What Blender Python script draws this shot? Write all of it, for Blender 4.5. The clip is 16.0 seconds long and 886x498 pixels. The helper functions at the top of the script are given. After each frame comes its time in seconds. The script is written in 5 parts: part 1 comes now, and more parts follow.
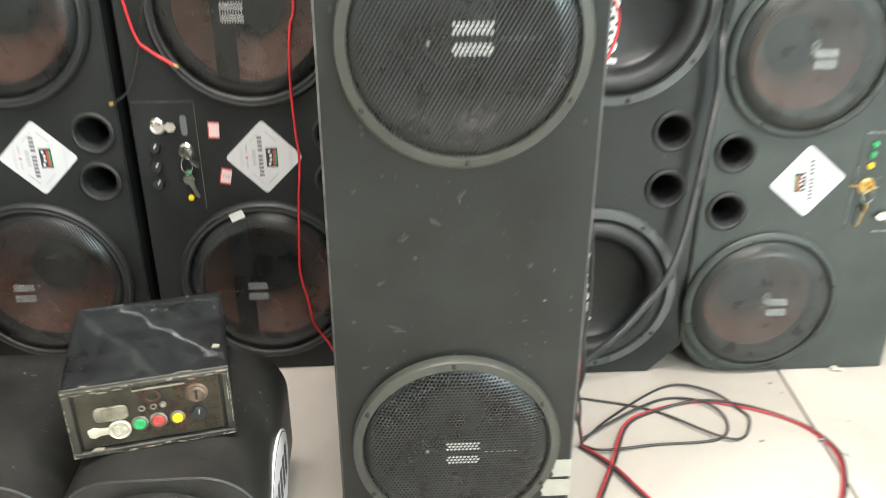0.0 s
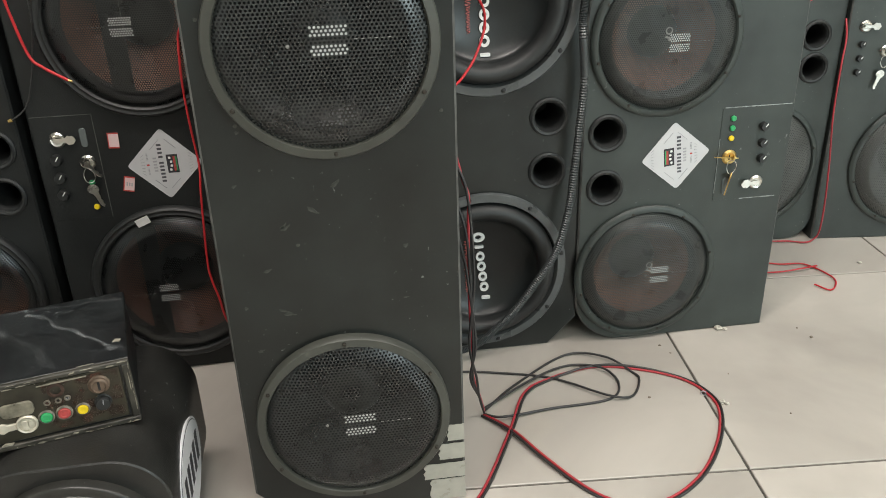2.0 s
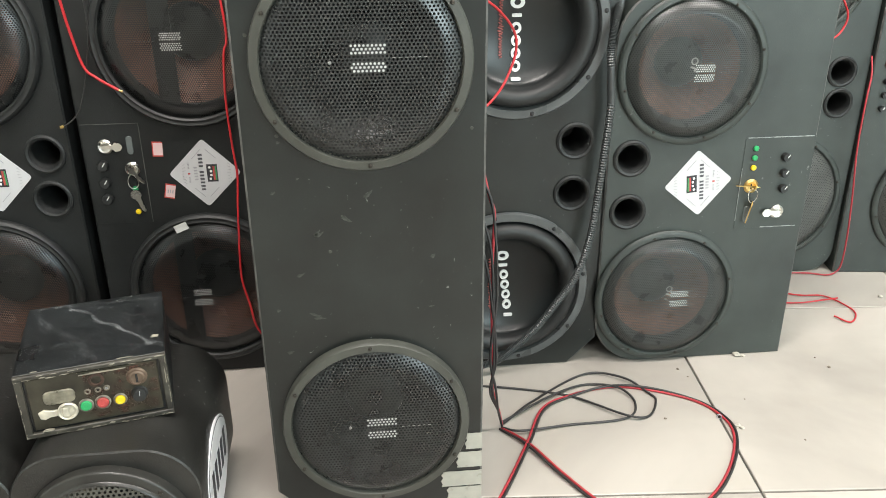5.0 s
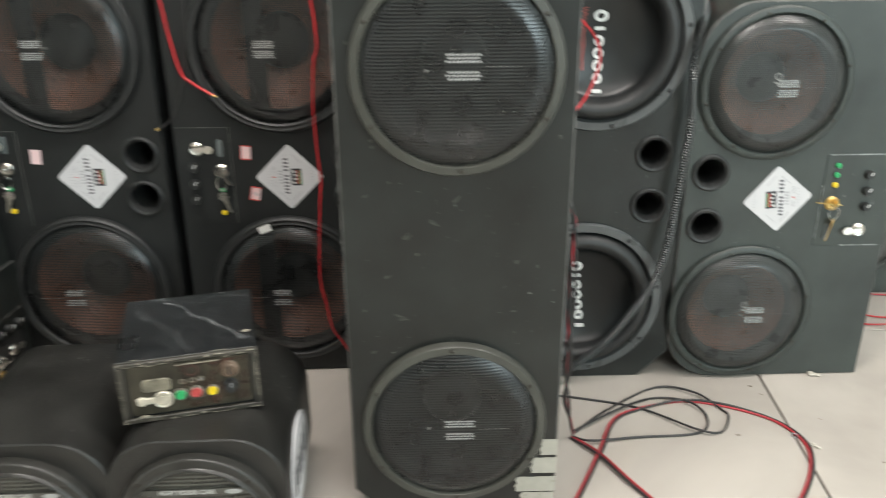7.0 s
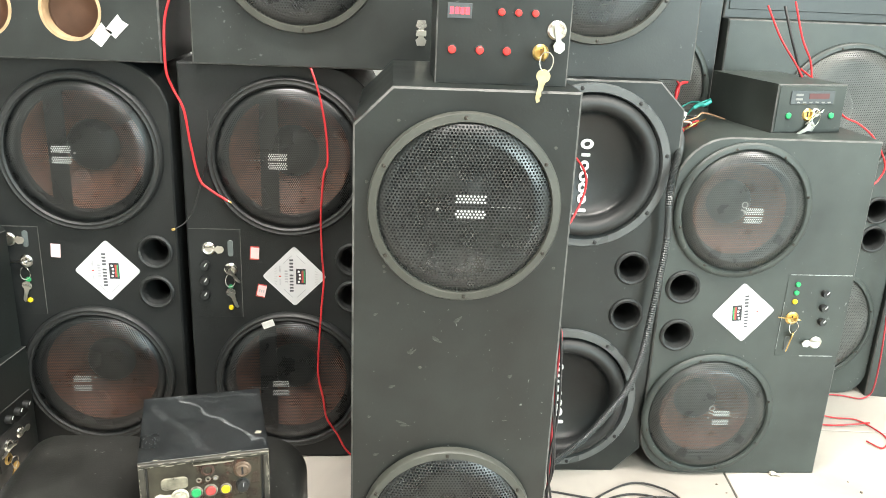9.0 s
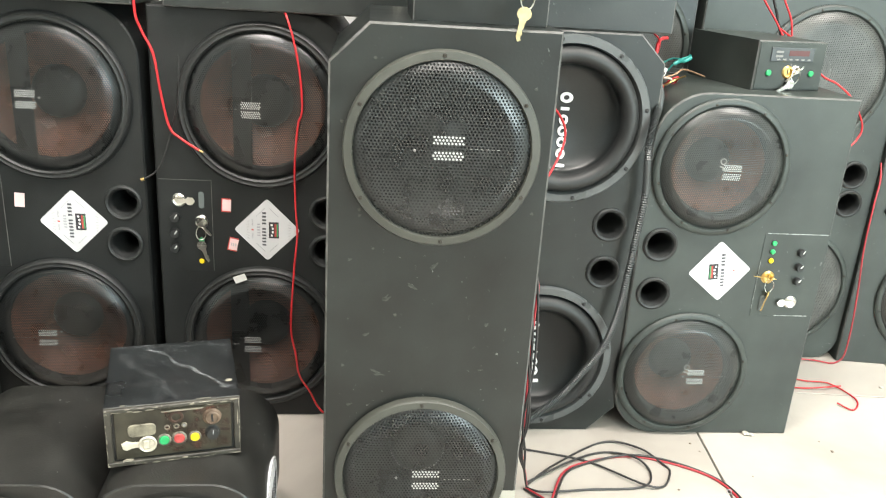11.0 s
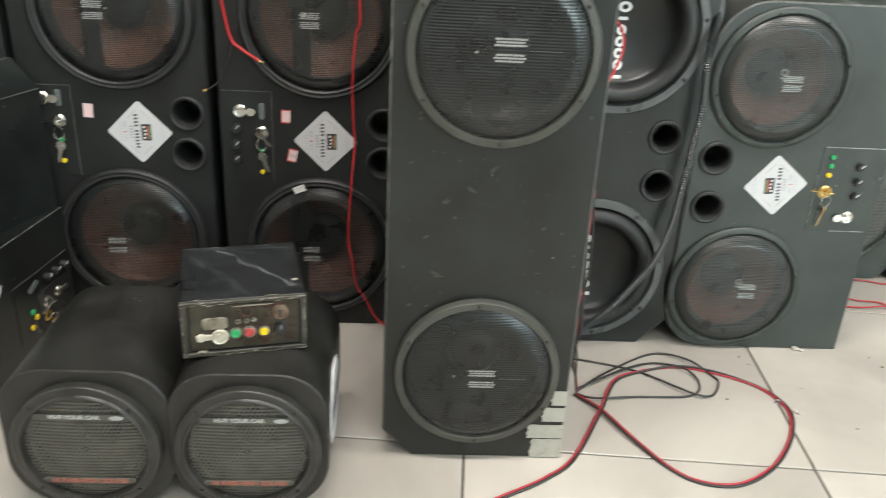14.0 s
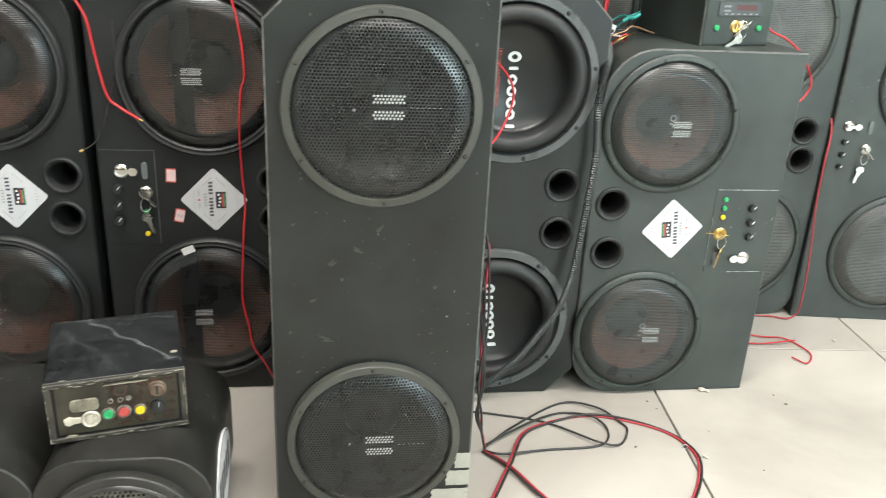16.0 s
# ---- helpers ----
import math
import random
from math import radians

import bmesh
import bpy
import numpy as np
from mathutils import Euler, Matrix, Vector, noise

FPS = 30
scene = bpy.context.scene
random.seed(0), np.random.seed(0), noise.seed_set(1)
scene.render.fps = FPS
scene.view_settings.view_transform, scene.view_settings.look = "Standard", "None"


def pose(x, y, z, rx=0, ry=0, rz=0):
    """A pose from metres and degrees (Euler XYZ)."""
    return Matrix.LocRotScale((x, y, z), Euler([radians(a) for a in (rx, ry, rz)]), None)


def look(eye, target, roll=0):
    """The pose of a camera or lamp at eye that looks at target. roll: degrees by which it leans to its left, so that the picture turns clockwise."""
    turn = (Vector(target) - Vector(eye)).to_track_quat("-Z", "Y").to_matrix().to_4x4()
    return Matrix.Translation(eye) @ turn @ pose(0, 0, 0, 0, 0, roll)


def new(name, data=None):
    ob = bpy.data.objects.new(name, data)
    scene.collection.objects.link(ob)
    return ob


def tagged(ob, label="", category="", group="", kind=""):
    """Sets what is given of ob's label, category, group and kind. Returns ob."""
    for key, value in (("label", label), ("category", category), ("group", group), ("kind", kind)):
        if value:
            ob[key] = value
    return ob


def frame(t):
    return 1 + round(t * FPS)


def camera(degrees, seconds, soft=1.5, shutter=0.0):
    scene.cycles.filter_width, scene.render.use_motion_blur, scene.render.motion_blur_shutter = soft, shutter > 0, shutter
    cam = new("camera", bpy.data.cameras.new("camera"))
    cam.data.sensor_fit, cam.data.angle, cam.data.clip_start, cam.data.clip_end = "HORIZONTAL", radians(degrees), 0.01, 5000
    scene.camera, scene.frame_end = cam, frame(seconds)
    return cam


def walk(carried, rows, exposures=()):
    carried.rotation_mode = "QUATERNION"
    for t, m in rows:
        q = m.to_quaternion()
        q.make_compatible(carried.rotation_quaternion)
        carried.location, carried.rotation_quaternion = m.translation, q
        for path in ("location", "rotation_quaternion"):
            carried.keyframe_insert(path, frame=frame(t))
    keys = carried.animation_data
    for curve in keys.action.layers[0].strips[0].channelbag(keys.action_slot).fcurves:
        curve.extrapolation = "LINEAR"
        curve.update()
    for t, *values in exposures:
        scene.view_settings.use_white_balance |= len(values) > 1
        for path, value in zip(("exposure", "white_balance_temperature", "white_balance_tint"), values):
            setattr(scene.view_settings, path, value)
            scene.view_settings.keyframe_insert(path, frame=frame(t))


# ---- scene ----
cam = camera(57.0, 16.0, 0.8, 0.6)
PATH = [
    (0, (-0.054, 0.105, 0.857), (0.057, 1.905, -0.007), 0.2),
    (0.5, (-0.057, -0.046, 0.95), (0.138, 1.792, 0.186), 1.5),
    (1, (-0.034, -0.018, 0.933), (0.224, 1.85, 0.265), 1.7),
    (1.5, (-0.009, -0.016, 0.905), (0.229, 1.816, 0.138), -1.0),
    (2, (0.025, 0.01, 0.87), (0.26, 1.8, 0.008), -1.9),
    (2.5, (0.015, -0.027, 0.876), (0.236, 1.769, 0.024), -1.1),
    (3, (0.012, -0.046, 0.885), (0.211, 1.766, 0.061), -0.6),
    (3.5, (0.014, -0.052, 0.891), (0.197, 1.768, 0.082), -0.4),
    (4, (0.017, -0.048, 0.887), (0.2, 1.774, 0.083), -0.5),
    (6.5, (0.005, -0.033, 0.855), (0.161, 1.796, 0.061), 0.1),
    (7, (-0.03, -0.061, 0.87), (0.026, 1.784, 0.1), -0.3),
    (7.5, (-0.102, -0.136, 0.913), (-0.165, 1.727, 0.189), -0.6),
    (8, (-0.087, -0.136, 0.966), (-0.055, 1.749, 0.301), 0.2),
    (8.2, (-0.074, -0.135, 0.997), (0.004, 1.759, 0.359), 0.7),
    (10.3, (-0.104, -0.138, 0.954), (0.047, 1.751, 0.317), 3.3),
    (10.5, (-0.099, -0.137, 0.946), (0.063, 1.749, 0.299), 3.3),
    (11, (-0.083, -0.131, 0.934), (0.112, 1.741, 0.259), 3.7),
    (11.5, (-0.074, -0.146, 0.924), (0.162, 1.71, 0.219), 4.0),
    (12, (-0.046, -0.15, 0.925), (0.232, 1.693, 0.198), 4.0),
    (12.5, (-0.052, -0.164, 0.902), (0.224, 1.672, 0.158), 3.9),
    (13, (-0.067, -0.176, 0.895), (0.194, 1.656, 0.138), 4.2),
    (13.5, (-0.07, -0.175, 0.897), (0.131, 1.653, 0.112), 3.9),
    (14, (-0.11, -0.172, 0.9), (-0.011, 1.646, 0.072), 3.1),
    (14.5, (-0.159, -0.18, 0.882), (-0.123, 1.633, 0.036), 2.8),
    (15, (-0.12, -0.162, 0.897), (-0.041, 1.659, 0.074), 3.2),
    (15.5, (-0.065, -0.135, 0.916), (0.115, 1.703, 0.15), 3.2),
    (16, (-0.048, -0.124, 0.915), (0.222, 1.717, 0.182), 2.9),
]
# the clip's own exposure and white balance drift: seconds, stops, kelvin, tint
EXPOSURE = [(0, 0.88, 6800, 13), (0.5, 0.71, 6600, 11), (1, 0.81, 6600, 11), (1.5, 0.81, 6800, 14), (2, -0.17, 6850, 14), (2.5, -0.09, 6800, 13), (3, 0.16, 6750, 13), (3.5, 0.38, 6750, 13),
            (4, 0.46, 6750, 13), (6.5, 0.31, 6750, 14), (7, 0.16, 6750, 14), (7.5, 1.16, 6800, 13), (8, 1.24, 6800, 11), (10.5, 1.15, 6850, 12), (11, 1.05, 6850, 12), (11.5, 0.85, 6800, 12),
            (12, 0.56, 6700, 12), (12.5, 0.12, 6750, 13), (13, 0.24, 6750, 14), (14, 0.21, 6750, 13), (14.5, 0.26, 6750, 13), (15, 0.36, 6700, 12), (15.5, 0.51, 6700, 12), (16, 0.56, 6700, 12)]
walk(cam, [(t, look(eye, target, roll)) for t, eye, target, roll in PATH], EXPOSURE)

# ---- light ----
world = bpy.data.worlds.new("World")
scene.world = world
world.use_nodes = True
world.node_tree.nodes["Background"].inputs[0].default_value = (0.75, 0.87, 1.0, 1)
world.node_tree.nodes["Background"].inputs[1].default_value = 0.3


def ceiling_lamp(x, y, w, d, power, tint=(1.0, 0.975, 0.945)):
    data = bpy.data.lights.new("panel_light", "AREA")
    data.shape, data.size, data.size_y, data.energy, data.color = "RECTANGLE", w, d, power, tint
    ob = new("panel_light", data)
    ob.matrix_world = pose(x, y, 2.88)
    return ob


ceiling_lamp(-0.3, 0.45, 1.2, 0.3, 46)
ceiling_lamp(1.7, 0.45, 1.2, 0.3, 44)
ceiling_lamp(0.3, -1.4, 1.8, 0.6, 34)
# daylight through the shop front behind the viewer
day = bpy.data.lights.new("daylight", "AREA")
day.shape, day.size, day.size_y, day.energy, day.color = "RECTANGLE", 2.4, 1.5, 112, (0.74, 0.955, 1.0)
new("daylight", day).matrix_world = pose(3.0, -3.05, 1.48, 90, 0, 0)


# ---- materials ----
def nodes_of(name):
    m = bpy.data.materials.new(name)
    m.use_nodes = True
    return m, m.node_tree.nodes, m.node_tree.links, m.node_tree.nodes["Principled BSDF"]


def surface(name, base, rough=0.5, metal=0.0, vary=0.25, scale=14.0, fine=220.0, bump=0.15, spots=0.0, spot_colour=(0.5, 0.5, 0.48), spec=0.5, sheen_spread=0.1, flecks=0.0):
    """Paint, plastic or metal with cloudy variation, fine grain and, with spots or flecks, pale scuffs and dust."""
    m, n, l, p = nodes_of(name)
    co = n.new("ShaderNodeTexCoord")
    big, small = n.new("ShaderNodeTexNoise"), n.new("ShaderNodeTexNoise")
    big.inputs["Scale"].default_value, big.inputs["Detail"].default_value = scale, 5
    small.inputs["Scale"].default_value, small.inputs["Detail"].default_value = fine, 2
    for t in (big, small):
        l.new(co.outputs["Object"], t.inputs["Vector"])
    ramp = n.new("ShaderNodeValToRGB")
    ramp.color_ramp.elements[0].position, ramp.color_ramp.elements[1].position = 0.3, 0.75
    ramp.color_ramp.elements[0].color = (*[c * (1 - vary) for c in base], 1)
    ramp.color_ramp.elements[1].color = (*[min(1, c * (1 + vary)) for c in base], 1)
    l.new(big.outputs["Fac"], ramp.inputs["Fac"])
    colour = ramp.outputs["Color"]
    if spots:
        s = n.new("ShaderNodeTexNoise")
        s.inputs["Scale"].default_value, s.inputs["Detail"].default_value, s.inputs["Roughness"].default_value = scale * 3.1, 8, 0.72
        l.new(co.outputs["Object"], s.inputs["Vector"])
        cut = n.new("ShaderNodeMapRange")
        cut.inputs["From Min"].default_value, cut.inputs["From Max"].default_value = 0.68, 0.80
        cut.inputs["To Max"].default_value = spots
        l.new(s.outputs["Fac"], cut.inputs["Value"])
        mix = n.new("ShaderNodeMix")
        mix.data_type = "RGBA"
        l.new(cut.outputs["Result"], mix.inputs[0])
        l.new(colour, mix.inputs[6])
        mix.inputs[7].default_value = (*spot_colour, 1)
        colour = mix.outputs[2]
    if flecks:
        s, patch, cut = n.new("ShaderNodeTexNoise"), n.new("ShaderNodeTexNoise"), n.new("ShaderNodeMapRange")
        s.inputs["Scale"].default_value, s.inputs["Detail"].default_value, s.inputs["Distortion"].default_value = 130, 3, 0.5
        patch.inputs["Scale"].default_value, patch.inputs["Detail"].default_value = 7, 2
        add = n.new("ShaderNodeMath")
        add.operation = "MULTIPLY_ADD"
        add.inputs[1].default_value = 0.35
        for t in (s, patch):
            l.new(co.outputs["Object"], t.inputs["Vector"])
        l.new(patch.outputs["Fac"], add.inputs[0])
        l.new(s.outputs["Fac"], add.inputs[2])
        cut.inputs["From Min"].default_value, cut.inputs["From Max"].default_value, cut.inputs["To Max"].default_value = 0.89, 0.98, flecks
        l.new(add.outputs[0], cut.inputs["Value"])
        mix = n.new("ShaderNodeMix")
        mix.data_type = "RGBA"
        l.new(cut.outputs["Result"], mix.inputs[0])
        l.new(colour, mix.inputs[6])
        mix.inputs[7].default_value = (*spot_colour, 1)
        colour = mix.outputs[2]
    l.new(colour, p.inputs["Base Color"])
    rr = n.new("ShaderNodeMapRange")
    rr.inputs["To Min"].default_value, rr.inputs["To Max"].default_value = max(0.03, rough - sheen_spread), min(1, rough + sheen_spread)
    l.new(big.outputs["Fac"], rr.inputs["Value"])
    l.new(rr.outputs["Result"], p.inputs["Roughness"])
    b = n.new("ShaderNodeBump")
    b.inputs["Strength"].default_value, b.inputs["Distance"].default_value = bump, 0.001
    l.new(small.outputs["Fac"], b.inputs["Height"])
    l.new(b.outputs["Normal"], p.inputs["Normal"])
    p.inputs["Metallic"].default_value = metal
    p.inputs["Specular IOR Level"].default_value = spec
    return m


def tile_material():
    m, n, l, p = nodes_of("cream_vitrified_tile")
    co, info = n.new("ShaderNodeTexCoord"), n.new("ShaderNodeObjectInfo")
    shift = n.new("ShaderNodeVectorMath")
    shift.operation = "MULTIPLY_ADD"
    l.new(info.outputs["Random"], shift.inputs[0])
    shift.inputs[1].default_value = (37, 19, 5)
    l.new(co.outputs["Object"], shift.inputs[2])
    warp = n.new("ShaderNodeMapping")
    warp.inputs["Scale"].default_value = (1.3, 5.0, 1)
    l.new(shift.outputs[0], warp.inputs["Vector"])
    cloud, dirt = n.new("ShaderNodeTexNoise"), n.new("ShaderNodeTexNoise")
    cloud.inputs["Scale"].default_value, cloud.inputs["Detail"].default_value, cloud.inputs["Distortion"].default_value = 1.6, 6, 0.6
    dirt.inputs["Scale"].default_value, dirt.inputs["Detail"].default_value = 9, 9
    l.new(warp.outputs[0], cloud.inputs["Vector"])
    l.new(shift.outputs[0], dirt.inputs["Vector"])
    ramp = n.new("ShaderNodeValToRGB")
    ramp.color_ramp.elements[0].position, ramp.color_ramp.elements[1].position = 0.32, 0.7
    ramp.color_ramp.elements[0].color, ramp.color_ramp.elements[1].color = (0.365, 0.335, 0.298, 1), (0.595, 0.550, 0.492, 1)
    l.new(cloud.outputs["Fac"], ramp.inputs["Fac"])
    cut = n.new("ShaderNodeMapRange")
    cut.inputs["From Min"].default_value, cut.inputs["From Max"].default_value, cut.inputs["To Max"].default_value = 0.6, 0.85, 0.5
    l.new(dirt.outputs["Fac"], cut.inputs["Value"])
    mix = n.new("ShaderNodeMix")
    mix.data_type = "RGBA"
    l.new(cut.outputs["Result"], mix.inputs[0])
    l.new(ramp.outputs["Color"], mix.inputs[6])
    mix.inputs[7].default_value = (0.5, 0.45, 0.38, 1)
    l.new(mix.outputs[2], p.inputs["Base Color"])
    rr = n.new("ShaderNodeMapRange")
    rr.inputs["To Min"].default_value, rr.inputs["To Max"].default_value = 0.1, 0.32
    l.new(dirt.outputs["Fac"], rr.inputs["Value"])
    l.new(rr.outputs["Result"], p.inputs["Roughness"])
    return m


BLACK = surface("black_board", (0.0124, 0.0153, 0.0142), 0.33, vary=0.45, scale=9, spots=0.35, bump=0.13, spec=0.48, spot_colour=(0.26, 0.27, 0.26), sheen_spread=0.12, flecks=0.8)
# a step paler than BLACK, for the boxes lying on top
PALER_BLACK = surface("paler_black_board", (0.0195, 0.0232, 0.0222), 0.40, vary=0.4, scale=9, spots=0.3, bump=0.13, spot_colour=(0.26, 0.27, 0.26), flecks=0.3)
MATT = surface("black_carpet", (0.0135, 0.0152, 0.0150), 0.53, vary=0.4, scale=9, fine=500, bump=0.4, spots=0.15, spec=0.36, sheen_spread=0.18)
# slate black, lightened to include the bright haze over the right-hand boxes
HAZED_SLATE = surface("hazed_slate_black", (0.037, 0.0455, 0.0410), 0.44, vary=0.4, scale=8, fine=420, bump=0.18, spots=0.2, sheen_spread=0.18, flecks=0.3)
VINYL = surface("worn_black_vinyl", (0.019, 0.0188, 0.0170), 0.38, vary=0.45, spots=0.25, bump=0.4, fine=400, flecks=0.5)
RIM = surface("satin_black_plastic", (0.025, 0.0245, 0.0215), 0.34, vary=0.4, scale=30, spots=0.25, flecks=0.5)
SLATE_MESH = surface("slate_grille_metal", (0.040, 0.0435, 0.041), 0.30, vary=0.4, scale=26, spec=0.6)
GREY_MESH = surface("dusty_grey_mesh", (0.078, 0.080, 0.075), 0.36, vary=0.35, scale=12)
WORN = surface("worn_edge", (0.09, 0.09, 0.085), 0.6, vary=0.6, scale=40)
SCRATCH = surface("scratched_edge", (0.30, 0.32, 0.31), 0.5, vary=0.7, scale=90)
RING = surface("grey_black_plastic", (0.055, 0.057, 0.048), 0.42, vary=0.2, spots=0.2)
RUBBER = surface("black_rubber", (0.0165, 0.018, 0.0178), 0.50, vary=0.2)
GRILLE = surface("black_grille_metal", (0.0155, 0.0175, 0.0175), 0.29, vary=0.45, scale=26, spec=0.65)
CONE = surface("black_cone", (0.0100, 0.0120, 0.0120), 0.32, spec=0.45, vary=0.2)
# darker brown cones; shade over the lower woofers is in this colour too
DARK_SHADED_PAPER = surface("dark_brown_cone_shaded", (0.20, 0.085, 0.052), 0.42, vary=0.4, scale=18, bump=0.4)
PAPER = surface("brown_paper_cone", (0.27, 0.115, 0.072), 0.42, vary=0.25, scale=30, bump=0.4)
SILVER_RING = surface("grey_gasket", (0.085, 0.092, 0.092), 0.30, vary=0.25)
# near-black; on flat hole and slot parts it paints the shade inside
HOLE = surface("dark_inside", (0.012, 0.012, 0.012), 0.6)
WHITE = surface("white_sticker", (0.59, 0.59, 0.60), 0.35, vary=0.04, bump=0.03)
WHITE_PRINT = surface("white_print", (0.78, 0.78, 0.76), 0.5, vary=0.05)
DARK_PRINT = surface("dark_print", (0.03, 0.03, 0.035), 0.5)
PRINT_SHADE = surface("worn_dark_print", (0.085, 0.085, 0.095), 0.5)
GREY_PRINT = surface("grey_print", (0.4, 0.4, 0.42), 0.5)
WORN_PRINT = surface("worn_pale_print", (0.20, 0.20, 0.19), 0.5)
RED_PRINT = surface("red_print", (0.55, 0.06, 0.05), 0.5)
FADED_RED = surface("faded_red_print", (0.42, 0.10, 0.085), 0.5)
ORANGE_PRINT = surface("orange_print", (0.36, 0.12, 0.085), 0.5)
PINK = surface("pink_paper", (0.75, 0.55, 0.55), 0.6, vary=0.08)
TAPE = surface("grey_tape", (0.40, 0.39, 0.34), 0.3, vary=0.08, scale=60, bump=0.15)
WHITE_TAPE = surface("white_tape", (0.72, 0.72, 0.70), 0.45, vary=0.12, scale=50, bump=0.5)
WOOD = surface("raw_board", (0.45, 0.30, 0.17), 0.7, vary=0.25, scale=40)
CHROME = surface("chrome", (0.68, 0.66, 0.61), 0.27, 1.0, vary=0.1)
BRASS = surface("brass", (0.62, 0.43, 0.16), 0.32, 1.0, vary=0.12)
SCREW = surface("rusty_screw", (0.045, 0.040, 0.033), 0.5, 0.6, vary=0.4)
GREEN = surface("green_cap", (0.02, 0.36, 0.12), 0.3, vary=0.05)
YELLOW = surface("yellow_cap", (0.80, 0.58, 0.02), 0.3, vary=0.05)
RED = surface("red_cap", (0.70, 0.035, 0.03), 0.3, vary=0.05)
RED_WIRE = surface("red_wire", (0.54, 0.024, 0.030), 0.35, vary=0.15)
DARK_RED = surface("maroon_wire", (0.42, 0.035, 0.045), 0.42, vary=0.15)
BLACK_WIRE = surface("black_wire", (0.030, 0.029, 0.029), 0.42, vary=0.15)
TEAL = surface("teal_wire", (0.02, 0.30, 0.26), 0.4)
BADGE_PAINT = surface("badge_paint", (0.43, 0.44, 0.43), 0.5, vary=0.2, scale=200)
SMOKED = surface("smoked_window", (0.07, 0.08, 0.085), 0.12, vary=0.1)
OLD_METAL = surface("old_olive_metal", (0.042, 0.038, 0.026), 0.40, 0.2, vary=0.6, scale=25, spots=0.8, spot_colour=(0.17, 0.085, 0.05), flecks=0.6)
OLD_BLACK = surface("old_black_enamel", (0.008, 0.0098, 0.0106), 0.34, vary=0.6, scale=10, spots=0.6, spot_colour=(0.3, 0.31, 0.31), sheen_spread=0.2, flecks=0.9)
OLD_RIM = surface("worn_dark_rim", (0.040, 0.037, 0.029), 0.42, vary=0.7, scale=40, spots=0.9, spot_colour=(0.2, 0.185, 0.15), flecks=1.0)
DUSTY_GRILLE = surface("dusty_grille_metal", (0.085, 0.082, 0.070), 0.45, vary=0.35, scale=30)
RUST = surface("rust", (0.13, 0.065, 0.042), 0.7, vary=0.5, scale=60)
PAINT = surface("white_wall_paint", (0.72, 0.74, 0.72), 0.8, vary=0.05, scale=3)
GROUT = surface("grey_grout", (0.09, 0.085, 0.075), 0.9, vary=0.3, scale=30)
TILE = tile_material()


# ---- building helpers ----
def mesh_of(bm, name, materials, smooth=None):
    me = bpy.data.meshes.new(name)
    bm.to_mesh(me)
    bm.free()
    for m in materials if isinstance(materials, (list, tuple)) else [materials]:
        me.materials.append(m)
    if smooth is not None:
        me.polygons.foreach_set("use_smooth", [True] * len(me.polygons))
        me.set_sharp_from_angle(angle=radians(smooth))
    return me


def part(name, bm, material, parent, label="", at=None, smooth=35):
    me = bm if isinstance(bm, bpy.types.Mesh) else mesh_of(bm, name, material, smooth)
    ob = new(name, me)
    ob.parent = parent
    if at is not None:
        ob.matrix_basis = at
    return tagged(ob, label)


def thing(name, m, label, category, group="", kind=""):
    ob = new(name)
    ob.matrix_basis = m
    ob.empty_display_size = 0.05
    return tagged(ob, label, category, group, kind)


def lathe(profile, seg=64, close=False):
    """Turns (radius, y) round the y axis; the front looks to -y."""
    bm = bmesh.new()
    rings = []
    for r, y in profile:
        if r < 1e-6:
            rings.append([bm.verts.new((0, y, 0))])
        else:
            rings.append([bm.verts.new((r * math.cos(2 * math.pi * k / seg), y, r * math.sin(2 * math.pi * k / seg))) for k in range(seg)])
    pairs = list(zip(rings, rings[1:])) + ([(rings[-1], rings[0])] if close else [])
    for a, b in pairs:
        for k in range(seg):
            q = [a[k % len(a)], a[(k + 1) % len(a)], b[(k + 1) % len(b)], b[k % len(b)]]
            q = [v for i, v in enumerate(q) if v not in q[:i]]
            if len(q) > 2:
                bm.faces.new(q)
    bmesh.ops.recalc_face_normals(bm, faces=bm.faces)
    return bm


def outline(w, h, corners=(0, 0, 0, 0), steps=8):
    """A rectangle round x = 0, from z = 0 to h. corners: bottom left, bottom right, top right, top left; a positive number rounds, a negative one cuts."""
    pts = []
    spots = ((-w / 2, 0, 1, 1), (w / 2, 0, -1, 1), (w / 2, h, -1, -1), (-w / 2, h, 1, -1))
    for k, ((x, z, sx, sz), c) in enumerate(zip(spots, corners)):
        if c == 0:
            pts.append((x, z))
            continue
        r = abs(c)
        cx, cz = x + sx * r, z + sz * r
        start = (math.pi, 1.5 * math.pi, 0, 0.5 * math.pi)[k]
        n = steps if c > 0 else 1
        for i in range(n + 1):
            a = start + 0.5 * math.pi * i / n
            pts.append((cx + r * math.cos(a), cz + r * math.sin(a)))
    return pts


def shrink(pts, d):
    out = []
    n = len(pts)
    for i in range(n):
        a, b, c = Vector(pts[i - 1]), Vector(pts[i]), Vector(pts[(i + 1) % n])
        u, v = (b - a).normalized(), (c - b).normalized()
        nu, nv = Vector((-u.y, u.x)), Vector((-v.y, v.x))
        s = nu + nv
        out.append(tuple(b + s * (d / max(0.2, 1 + nu.dot(nv)))))
    return out


